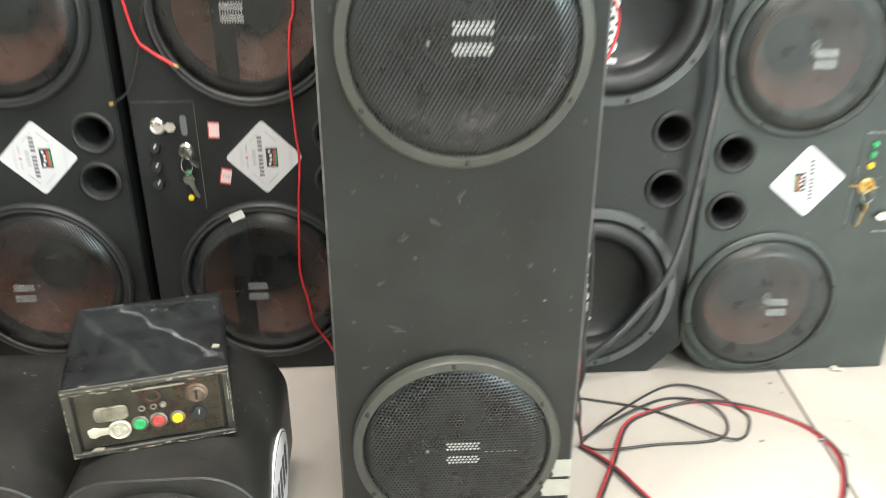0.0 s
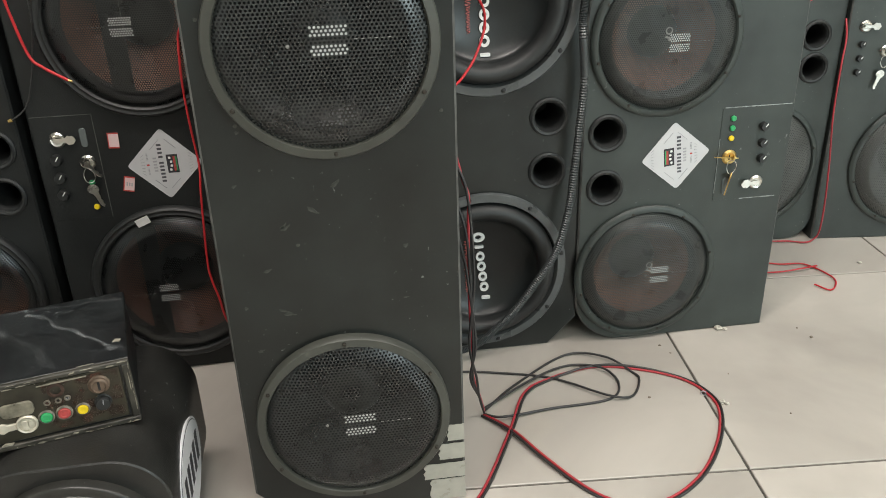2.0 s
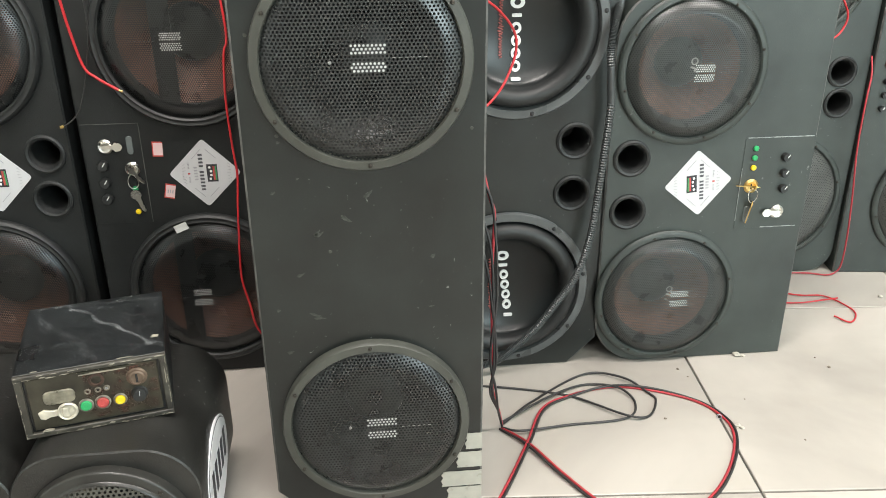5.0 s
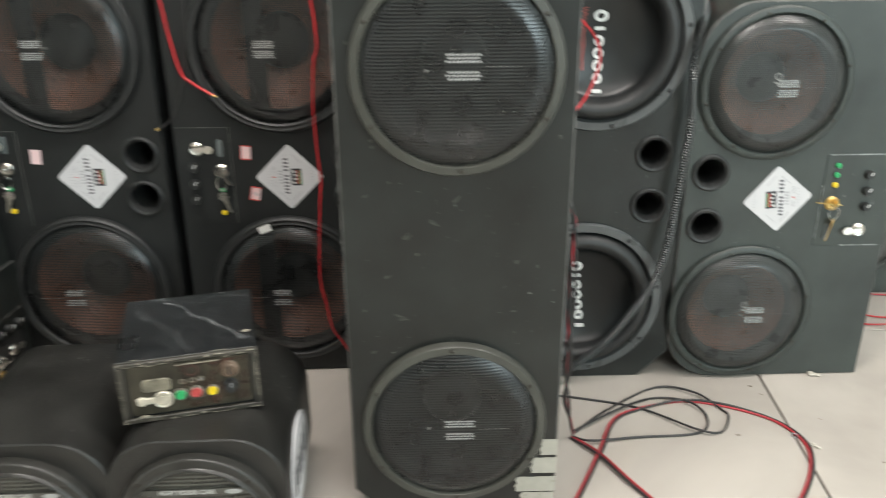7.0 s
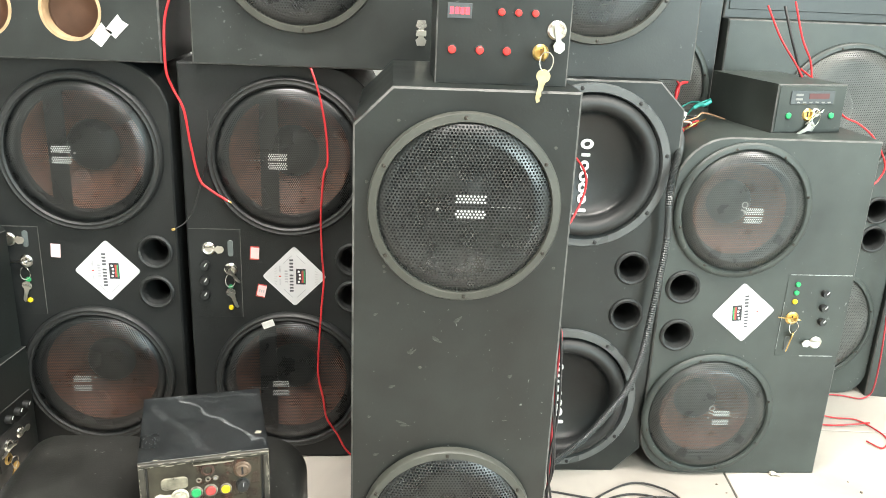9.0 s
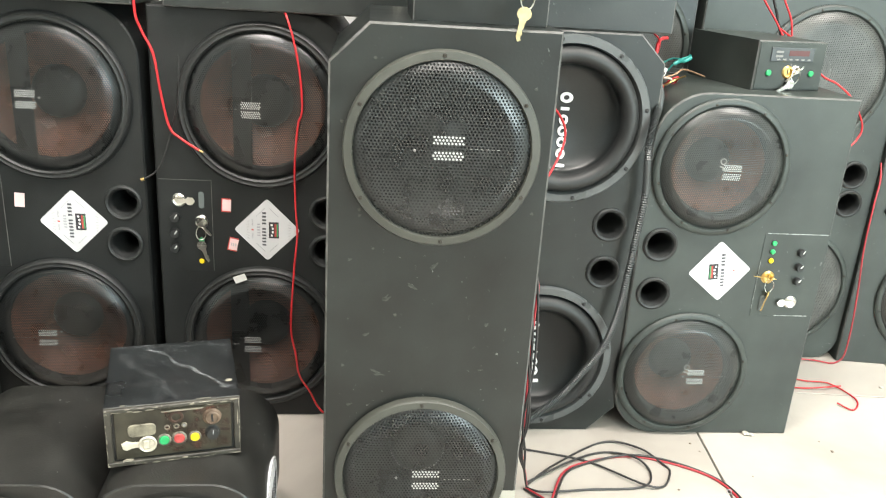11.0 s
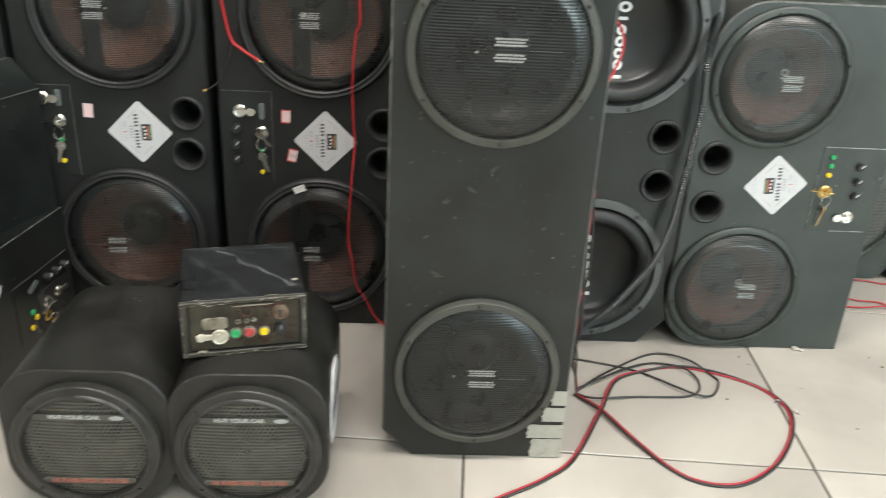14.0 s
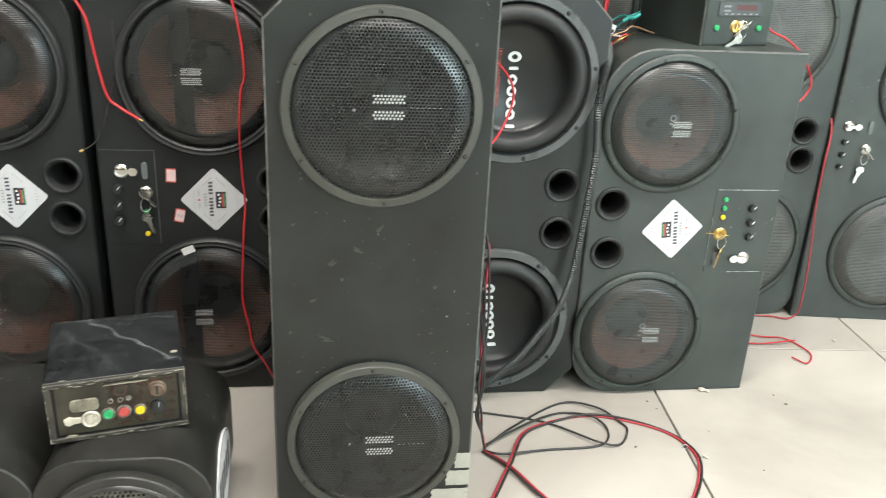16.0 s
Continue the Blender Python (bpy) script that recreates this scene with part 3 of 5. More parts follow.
def speaker_box(m, label, w, h, depth, corners, woofers, ports=(), board=None, name="speaker_box", taper=0.0):
    """woofers: (x, z, radius, style, badge, mark)."""
    box = thing(name, m, label, "speaker", GROUP)
    holes = [(x, z, r - 0.016) for x, z, r, *_ in woofers] + [(x, z, 0.0255) for x, z in ports]
    part("cabinet", cabinet(outline(w, h, corners), depth, holes, taper=taper), [board or BLACK, board if board is MATT else WORN], box)
    for x, z, r, style, badge, mark in woofers:
        woofer_behind_grille(box, x, z, r, style, badge, 0, mark is True, None if mark in (True, False) else mark)
    for x, z in ports:
        port(box, x, z)
    return box


# where each badge sits, from its woofer's middle
BADGE = {"m1": (-0.0185, -0.003), "m2": (-0.0180, -0.009), "l1": (-0.0285, -0.002), "l2": (-0.0300, -0.0125), "r1": (0.0155, -0.0035), "r2": (0.0225, 0.0025)}

# tall box in front, cut corners on one side
main = speaker_box(pose(0.018, 0.951, 0), "tall black speaker box with two grilled woofers and grey tape strips", 0.306, 0.85, 0.34, (-0.052, 0, 0, -0.052),
                   [(0.001, 0.687, 0.1338, "wide", (0.007, 0.0055), False), (-0.002, 0.1720, 0.1338, "wide", (0.007, -0.002), False)])

# row behind
box_m = speaker_box(pose(-0.2925, 1.395, 0), "black speaker box with brown-coned woofers, key switches and white sticker", 0.365, 0.823, 0.36, (0, 0.07, 0.10, 0),
                    [(0.017, 0.6515, 0.153, "round", BADGE["m1"], -0.037), (0.012, 0.1835, 0.153, "round", BADGE["m2"], -0.045)], [(0.138, 0.450), (0.138, 0.371)], MATT)
box_l = speaker_box(pose(-0.672, 1.395, 0), "black speaker box with brown-coned woofers and a white sticker", 0.358, 0.823, 0.36, (0, 0.07, 0.10, 0),
                    [(0.0135, 0.652, 0.151, "round", BADGE["l1"], -0.043), (0.009, 0.1935, 0.149, "round", BADGE["l2"], False)], [(0.135, 0.458), (0.133, 0.375)], MATT)
box_k = speaker_box(pose(-1.045, 1.395, 0), "black speaker box with brown-coned woofers at the end of the row", 0.358, 0.823, 0.36, (0, 0.07, 0.10, 0),
                    [(0.010, 0.652, 0.151, "round", BADGE["l1"], False), (0.010, 0.190, 0.149, "round", BADGE["l2"], False)], [(0.135, 0.458), (0.133, 0.375)], MATT)
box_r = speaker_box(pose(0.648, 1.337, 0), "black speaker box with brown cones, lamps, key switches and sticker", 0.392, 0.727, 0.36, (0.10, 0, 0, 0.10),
                    [(-0.0565, 0.5855, 0.1338, "flat", BADGE["r1"], True), (-0.0625, 0.1455, 0.1382, "flat", BADGE["r2"], True)], [(-0.151, 0.427), (-0.150, 0.324)], HAZED_SLATE)

box_p = thing("speaker_box", pose(0.272, 1.345, 0), "black speaker box with two bare woofers with grey gaskets", "speaker", GROUP)
part("cabinet", cabinet(outline(0.37, 0.823, (-0.06, -0.055, -0.05, 0)), 0.36, [(0.013, 0.662, 0.140), (0.003, 0.175, 0.140), (0.121, 0.462, 0.0255), (0.120, 0.363, 0.0255)]), [BLACK, WORN], box_p)
for x, z in ((0.013, 0.662), (0.003, 0.175)):
    open_woofer(box_p, x, z, 0.156)
for x, z in ((0.121, 0.462), (0.120, 0.363)):
    port(box_p, x, z)

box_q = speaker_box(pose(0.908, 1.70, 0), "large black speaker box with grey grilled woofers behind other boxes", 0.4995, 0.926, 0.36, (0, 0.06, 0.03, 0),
                    [(0.055, 0.725, 0.16, "grey", None, False), (0.076, 0.197, 0.157, "grey", None, False)], [(0.185, 0.495), (0.189, 0.423)], HAZED_SLATE)
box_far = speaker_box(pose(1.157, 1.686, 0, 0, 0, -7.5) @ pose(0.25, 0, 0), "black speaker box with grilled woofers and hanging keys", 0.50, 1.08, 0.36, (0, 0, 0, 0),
                      [(-0.009, 0.625, 0.152, "grey", None, False), (-0.034, 0.19, 0.157, "grey", (0.028, 0.0), False)], (), HAZED_SLATE)

box_z = speaker_box(pose(0.3975, 1.712, 0), "black speaker box with a grey grilled woofer standing behind other boxes", 0.495, 1.0, 0.36, (0, 0, 0, 0),
                    [(0.0875, 0.765, 0.150, "grey", None, False), (0.0875, 0.25, 0.150, "grey", None, False)], (), BLACK)

box_y = thing("speaker_box", pose(0.905, 1.73, 0.926), "plain black box standing on a large speaker box", "speaker", GROUP)
part("cabinet", cabinet(outline(0.50, 0.36), 0.33), [PALER_BLACK, WORN], box_y)

# boxes lying on top of the row
box_u = speaker_box(pose(0.015, 1.37, 0.823), "wide black speaker box lying across the lower boxes", 0.91, 0.36, 0.38, (0, 0.004, 0.004, 0),
                    [(-0.262, 0.205, 0.145, "wide", (0, 0), False), (0.262, 0.205, 0.145, "wide", (0, 0), False)], (), PALER_BLACK)
box_v = thing("speaker_box", pose(-0.735, 1.36, 0.823), "black box with two raw round cut-outs and white tape", "speaker", GROUP)
part("cabinet", cabinet(outline(0.49, 0.34), 0.38, [(0.095, 0.085, 0.052), (-0.055, 0.085, 0.052)]), [PALER_BLACK, WORN], box_v)

# stack at the side, seen from its side
box_w = thing("speaker_box", pose(-0.844, 1.034, 0, 0, 0, -8), "black speaker box with a white sticker and switches on its side", "speaker", GROUP)
part("cabinet", cabinet(outline(0.37, 0.262), 0.345, [(-0.0, 0.13, 0.094)]), [BLACK, WORN], box_w, at=pose(-0.185, 0, 0))
woofer_behind_grille(box_w, -0.185, 0.13, 0.11, "wide")
box_x = thing("speaker_box", pose(-0.887, 1.13, 0.262, 0, 0, -19), "plain black wedge-topped box on another speaker box", "speaker", GROUP)
part("cabinet", cabinet(outline(0.33, 0.292, (0, 0, -0.052, 0)), 0.257), [BLACK, WORN], box_x, at=pose(-0.165, 0, 0))

# two small round-cornered speakers
for x, w, yaw in ((-0.562, 0.246, 0), (-0.328, 0.234, 1)):
    s = thing("small_speaker", pose(x, 0.819, 0, 0, 0, yaw), "small black round-cornered car speaker with a perforated front", "speaker", "small car speakers")
    part("cabinet", cabinet(outline(w, 0.242, (0.085, 0.085, 0.072, 0.072), 12), 0.262, [(0, 0.1165, 0.088)], edge=0.002), [VINYL, VINYL], s, "worn black vinyl body")
    ring = part("front_ring", lathe([(0.1075, 0), (0.1075, -0.012), (0.1065, -0.0145), (0.1050, -0.0155), (0.0955, -0.0165), (0.0940, -0.0195), (0.0925, -0.0205), (0.0905, -0.0195), (0.0892, -0.015), (0.0885, 0.004)], 72), RIM, s, "satin black plastic ring", at=pose(0, 0, 0.1165))
    part("grille", grille_mesh(0.0905, 0.0066, 0.005, DUSTY_GRILLE, "small_grille", 2, 0.60), None, ring, at=pose(0, -0.009, 0))
    part("cone", lathe(cone_profile(0.09, 0.045), 48), surface("olive_cone", (0.12, 0.108, 0.08), 0.6), ring, at=pose(0, 0.008, 0))
    part("dust_cap", lathe(cap_profile(0.09, 0.045), 32), CONE, ring, at=pose(0, 0.008, 0))
    part("centre_pin", lathe([(0.004, 0), (0.004, -0.002), (0.0025, -0.004), (0, -0.004)], 16), RING, ring, at=pose(0, -0.0135, 0))
    for dz, half_w in ((0.056, 0.068), (-0.058, 0.066)):
        part("text_band", plate(rect(-half_w, -0.0046, half_w, 0.0046), -0.0135, -0.0115, 0.0005), DUSTY_GRILLE, ring, at=pose(0, -0.0008, dz))
    text_part("slogan", "HI-FI YOUR CAR", 0.0090, surface("faded_white_print", (0.5, 0.5, 0.48), 0.5), ring, pose(-0.010, -0.0147, 0.056), 1.10)
    text_part("slogan", "HI BASS-HIGH SOUND", 0.0102, ORANGE_PRINT, ring, pose(0, -0.0147, -0.058), 1.10)
    part("logo", plate([(0.0105 * math.cos(a), 0.0036 * math.sin(a)) for a in [math.pi * k / 8 for k in range(16)]], -0.0150, -0.0143), BADGE_PAINT, ring, "white oval emblem", at=pose(0.050, 0, 0.056))
    screws(ring, 4, 0.1005, -0.0158, 45, 0.003)
    if yaw:
        side = pose(w / 2, 0, 0, 0, 0, 90)
        oval = part("side_sticker", plate([(0.085 * math.cos(a), 0.062 * math.sin(a)) for a in [math.pi * k / 24 for k in range(48)]], -0.0014, 0.002), WHITE, s, "white oval sticker with dark bars", at=side @ pose(0.115, 0, 0.125))
        part("border", plate([(0.082 * math.cos(a), 0.059 * math.sin(a)) for a in [math.pi * k / 24 for k in range(48)]], -0.0018, -0.0013), DARK_PRINT, oval)
        part("field", plate([(0.0805 * math.cos(a), 0.0575 * math.sin(a)) for a in [math.pi * k / 24 for k in range(48)]], -0.0022, -0.0017), WHITE, oval)
        for k in range(5):
            part("print_bar", plate(rect(-0.008, -0.022, 0.008, 0.022), -0.0026, -0.0021), DARK_PRINT, oval, at=pose(-0.052 + 0.026 * k, 0, 0, 0, 8, 0))

# old amplifier on the small speaker
amp = thing("amplifier", pose(-0.425, 0.861, 0.242, 0, 0, 13), "battered old black amplifier with coloured buttons on a small speaker", "amplifier")
part("body", cabinet(outline(0.179, 0.0905), 0.185, edge=0.002), [OLD_BLACK, WORN], amp, "chipped black enamel case", at=pose(0.0895, 0, 0))
panel = part("front_panel", plate(rect(0.012, 0.010, 0.167, 0.083), -0.002, 0.001, 0.0008), OLD_METAL, amp, "scratched olive front panel")
for x0, z0, x1, z1 in ((0.0, 0.0, 0.179, 0.007), (0.0, 0.0845, 0.179, 0.0905), (0.0, 0.007, 0.009, 0.0845), (0.170, 0.007, 0.179, 0.0845)):
    part("edge_frame", plate(rect(x0, z0, x1, z1), -0.005, 0.0, 0.0012), OLD_RIM, amp)
chips = random.Random(5)
PALE = surface("pale_chip", (0.26, 0.24, 0.19), 0.6, vary=0.3, scale=80)
for k in range(78):
    run = chips.random()
    w, h = 0.001 + 0.014 * chips.random() ** 4, 0.0004 + 0.0012 * chips.random()
    if k % 3 == 0:
        x, z = 0.179 * run, 0.0892 - 0.0022 * chips.random() ** 2 - 0.0035 * (k % 2)
    elif k % 3 == 1:
        x, z = 0.170 * run, 0.0003 + 0.002 * chips.random()
    else:
        x, z, w, h = (0.0004 if k % 2 else 0.1765) + 0.001 * chips.random(), 0.084 * run, h, w
    x = min(x, 0.178 - w)
    z = min(z, 0.0900 - h)
    part("paint_chip", plate([(x, z), (x + w * 0.7, z - h * 0.05), (x + w, z + h * 0.5), (x + w * 0.4, z + h), (x + w * 0.1, z + h * 0.7)], -0.0055, -0.0045), PALE, amp)
part("window", plate(outline(0.037, 0.019, (0.007, 0.007, 0.007, 0.007)), -0.0035, 0, 0.001), surface("cloudy_window", (0.19, 0.175, 0.13), 0.3, vary=0.6, scale=70, spots=0.6, spot_colour=(0.40, 0.37, 0.28)), amp, "cloudy scratched window", at=pose(0.047, -0.001, 0.044))
NICKEL = surface("dull_nickel", (0.62, 0.58, 0.48), 0.38, 0.35, vary=0.2, scale=90)
RIM_GREY = surface("worn_button_rim", (0.16, 0.145, 0.115), 0.5, vary=0.5, scale=150)
switch = part("key_switch", lathe([(0.0120, 0), (0.0124, -0.003), (0.0110, -0.0048), (0.0092, -0.0040), (0.0088, -0.002), (0, -0.002)], 32), NICKEL, amp, "dull nickel key switch", at=pose(0.0535, -0.002, 0.0315))
part("tab", plate(outline(0.0072, 0.0125, (0.001,) * 4, 3), -0.0045, -0.0018, 0.0006), NICKEL, switch, at=pose(-0.0022, 0, -0.0062))
part("dial", lathe([(0.0030, -0.0018), (0.0030, -0.0036), (0, -0.0038)], 16), NICKEL, switch, at=pose(0.0050, 0, 0.001))
part("keyhole_plate", plate([(-0.034, 0.0035), (-0.0325, -0.0045), (-0.027, -0.0070), (-0.021, -0.0045), (-0.0118, -0.0040), (-0.0118, 0.0040), (-0.021, 0.0045), (-0.027, 0.0068)], -0.0032, 0.0, 0.0006), NICKEL, switch)
for bx, bz, br, cap in ((0.0755, 0.0345, 0.0068, GREEN), (0.0955, 0.0350, 0.0072, surface("faded_red_cap", (0.46, 0.065, 0.06), 0.45, vary=0.3, scale=120)), (0.1165, 0.0345, 0.0062, YELLOW)):
    push = part("button", lathe([(br * 1.38, 0), (br * 1.36, -0.0018), (br * 1.12, -0.0026), (br * 1.02, -0.0014), (br * 1.02, 0.001)], 28), RIM_GREY, amp, "push button with a worn rim", at=pose(bx, -0.002, bz))
    part("cap", lathe([(br, 0), (br, -0.0030), (br * 0.9, -0.0040), (br * 0.55, -0.0040), (br * 0.50, -0.0036), (0, -0.0036)], 28), cap, push)
part("socket", lathe([(0.0100, 0), (0.0095, -0.0015), (0.0065, -0.0022), (0.0055, 0.0006), (0, 0.0006)], 24), surface("rust_dark", (0.055, 0.028, 0.019), 0.75, vary=0.6, scale=120), amp, "rusty empty socket", at=pose(0.0925, -0.002, 0.0685))
barrel = part("key_switch", lathe([(0.0130, 0), (0.0128, -0.002), (0.0108, -0.0032), (0.0104, -0.0060), (0.0082, -0.0075), (0.0076, -0.0055), (0, -0.0055)], 32), surface("rusty_lock", (0.15, 0.105, 0.075), 0.5, 0.4, vary=0.5, scale=60), amp, "rusty barrel lock", at=pose(0.1405, -0.001, 0.0635))
part("slot", plate(rect(-0.0014, -0.0058, 0.0014, 0.0058), -0.0062, -0.0050), HOLE, barrel)
turner = part("knob", lathe([(0.0108, 0), (0.0106, -0.0015), (0.0088, -0.0020), (0.0085, -0.0085), (0.0078, -0.0100), (0, -0.0102)], 28), RUBBER, amp, "worn black knob", at=pose(0.1405, -0.001, 0.0385))
part("pointer", plate(rect(-0.0005, 0.001, 0.0005, 0.0075), -0.0108, -0.0100), GREY_PRINT, turner, at=pose(0, 0, 0, 0, 8, 0))
for x, z in ((0.0800, 0.0535), (0.0925, 0.0538), (0.1030, 0.0545)):
    pin = part("pin_socket", lathe([(0.0040, 0), (0.0038, -0.0014), (0.0022, -0.0016), (0.0020, 0.0005)], 16), RIM_GREY, amp, at=pose(x, -0.002, z))
    part("hole", lathe([(0.0022, -0.0004), (0, -0.0004)], 12), HOLE if x < 0.1 else GREY_PRINT, pin)
for x0, z0, w, h in ((0.020, 0.0075, 0.014, 0.0026), (0.098, 0.0030, 0.008, 0.0022), (0.0735, 0.0795, 0.056, 0.0011), (0.1745, 0.050, 0.0012, 0.024), (0.152, 0.0860, 0.010, 0.0022)):
    part("paint_chip", plate([(x0, z0), (x0 + w * 0.8, z0 - h * 0.1), (x0 + w, z0 + h * 0.6), (x0 + w * 0.3, z0 + h)], -0.0056, -0.0018), PALE, amp)
for x0, z0, w, h in ((0.162, 0.044, 0.0105, 0.0075), (0.020, 0.0015, 0.008, 0.0016), (0.120, 0.0010, 0.020, 0.0014)):
    part("paint_chip", plate([(x0, z0), (x0 + w * 0.8, z0 - h * 0.1), (x0 + w, z0 + h * 0.6), (x0 + w * 0.3, z0 + h)], -0.0014, -0.0006), PALE, amp, at=pose(0, 0, 0.0905, -90, 0, 0))
stain, sn, sl, sp = nodes_of("rust_stain")
sc, st, sr = sn.new("ShaderNodeTexCoord"), sn.new("ShaderNodeTexNoise"), sn.new("ShaderNodeMapRange")
st.inputs["Scale"].default_value, st.inputs["Detail"].default_value, st.inputs["Roughness"].default_value = 70, 7, 0.65
sl.new(sc.outputs["Object"], st.inputs["Vector"])
sr.inputs["From Min"].default_value, sr.inputs["From Max"].default_value, sr.inputs["To Max"].default_value = 0.50, 0.66, 0.9
sl.new(st.outputs["Fac"], sr.inputs["Value"])
sl.new(sr.outputs["Result"], sp.inputs["Alpha"])
sp.inputs["Base Color"].default_value, sp.inputs["Roughness"].default_value = (0.085, 0.036, 0.022, 1), 0.75
part("stain", plate(rect(0.078, 0.014, 0.164, 0.080), -0.0024, -0.0019), stain, amp, "blotches of brown rust")
dust, dn, dl, dp = nodes_of("dusty_scuff")
dc, dt = dn.new("ShaderNodeTexCoord"), dn.new("ShaderNodeTexNoise")
dt.inputs["Scale"].default_value, dt.inputs["Detail"].default_value, dt.inputs["Roughness"].default_value = 45, 8, 0.7
dl.new(dc.outputs["Object"], dt.inputs["Vector"])
wander, worn = dn.new("ShaderNodeTexNoise"), dn.new("ShaderNodeMapRange")
wander.inputs["Scale"].default_value, wander.inputs["Detail"].default_value = 22, 4
dl.new(dc.outputs["Object"], wander.inputs["Vector"])
worn.inputs["From Min"].default_value, worn.inputs["From Max"].default_value = 0.36, 0.66
dl.new(dt.outputs["Fac"], worn.inputs["Value"])


def maths(op, a, b=None, c=None):
    node = dn.new("ShaderNodeMath")
    node.operation = op
    for k, v in enumerate((a, b, c)):
        if isinstance(v, (int, float)):
            node.inputs[k].default_value = v
        elif v is not None:
            dl.new(v, node.inputs[k])
    return node.outputs[0]


# two long pale smears across the lid and a film of dust
smears = None
for nx, nz, reach, width, strength in ((0.79, 0.613, 0.149, 0.0045, 0.36), (0.863, 0.505, 0.0912, 0.008, 0.06), (0.10, 0.995, 0.1815, 0.003, 0.15)):
    across = dn.new("ShaderNodeVectorMath")
    across.operation, across.inputs[1].default_value = "DOT_PRODUCT", (nx, 0, nz)
    dl.new(dc.outputs["Object"], across.inputs[0])
    near = maths("ABSOLUTE", maths("ADD", maths("SUBTRACT", across.outputs["Value"], reach), maths("MULTIPLY_ADD", wander.outputs["Fac"], 0.03, -0.015)))
    band = maths("MULTIPLY", maths("MAXIMUM", maths("MULTIPLY_ADD", near, -1 / width, 1.0), 0.0), strength)
    smears = band if smears is None else maths("MAXIMUM", smears, band)
dl.new(maths("MULTIPLY", maths("ADD", smears, 0.03), worn.outputs["Result"]), dp.inputs["Alpha"])
dp.inputs["Base Color"].default_value, dp.inputs["Roughness"].default_value = (0.30, 0.315, 0.32, 1), 0.7
part("scuff", plate(rect(0.003, 0.003, 0.176, 0.182), -0.0010, -0.0005), dust, amp, "pale dusty scuff marks", at=pose(0, 0, 0.0905, -90, 0, 0))

# amplifier with red buttons on the tall box
top_amp = thing("amplifier", pose(0.066, 1.0, 0.85), "black amplifier with red buttons and hanging brass key", "amplifier")
part("body", cabinet(outline(0.184, 0.135), 0.16, edge=0.002), [BLACK, WORN], top_amp)
for x in (-0.070, -0.032, 0.005):
    button(top_amp, x, 0.046, 0.0055, RED)
for x in (-0.005, 0.018, 0.041):
    button(top_amp, x, 0.097, 0.0048, RED)
part("display", plate(rect(-0.078, 0.087, -0.045, 0.107), -0.002, 0.001, 0.0006), SMOKED, top_amp, "small dark display window")
glow, gn, gl, gp = nodes_of("red_digits")
gp.inputs["Base Color"].default_value = (0.5, 0.02, 0.03, 1)
gp.inputs["Emission Color"].default_value, gp.inputs["Emission Strength"].default_value = (1, 0.05, 0.08, 1), 1.2
for k in range(4):
    part("digit", plate(rect(-0.0745 + 0.007 * k, 0.0925, -0.0695 + 0.007 * k, 0.1015), -0.0026, -0.0018), glow, top_amp, "lit red digit")
lk = lock(top_amp, 0.052, 0.046, BRASS, 0.0095)
key_part(lk, pose(0, -0.030, 0, 90, 0, 0) @ pose(0, 0, -0.004, 0, 0, 90), BRASS)
part("key_ring", MESHES["key_ring"] if "key_ring" in MESHES else tube([(0.009 * math.cos(a), -0.002 * math.sin(2 * a), 0.013 * math.sin(a)) for a in [2 * math.pi * k / 16 for k in range(17)]], 0.0008, 6, 2), CHROME, lk, at=pose(0, -0.050, -0.008))
key_part(lk, pose(-0.003, -0.0515, -0.026, 0, 10, 0), surface("dull_brass", (0.55, 0.45, 0.25), 0.4, 0.7, vary=0.2, scale=90))
hasp(top_amp, 0.072, 0.076, 80)

# radio unit on the rounded box
radio = thing("radio_unit", pose(0.728, 1.412, 0.727, 0, 0, 12), "small black radio unit with green lamps and keys", "radio")
part("body", cabinet(outline(0.158, 0.094), 0.22, edge=0.002), [HAZED_SLATE, WORN], radio)
face = part("front_panel", plate(rect(-0.075, 0.004, 0.075, 0.090), -0.0015, 0.001, 0.0005), HAZED_SLATE, radio)
disp = part("display", plate(rect(-0.050, 0.056, 0.048, 0.082), -0.004, -0.001, 0.0008), SMOKED, radio, "dark display strip with pale key marks")
for k in range(6):
    part("key_mark", plate(rect(-0.036 + 0.014 * k, 0.0585, -0.029 + 0.014 * k, 0.0612), -0.0048, -0.0038), WORN_PRINT, radio)
part("readout", plate(rect(-0.010, 0.067, 0.036, 0.077), -0.0046, -0.0038), surface("readout", (0.10, 0.04, 0.04), 0.2), radio)
for k in range(2):
    part("key_mark", plate(rect(-0.040, 0.064 + 0.008 * k, -0.024, 0.068 + 0.008 * k), -0.0048, -0.0038), WORN_PRINT, radio)
for x in (-0.049, 0.049):
    button(radio, x, 0.034, 0.006, GREEN, "lamp")
lock(radio, -0.005, 0.036, BRASS, 0.0105)
lock(radio, 0.013, 0.040, CHROME, 0.008, 20, (-0.012, -0.026, 60))

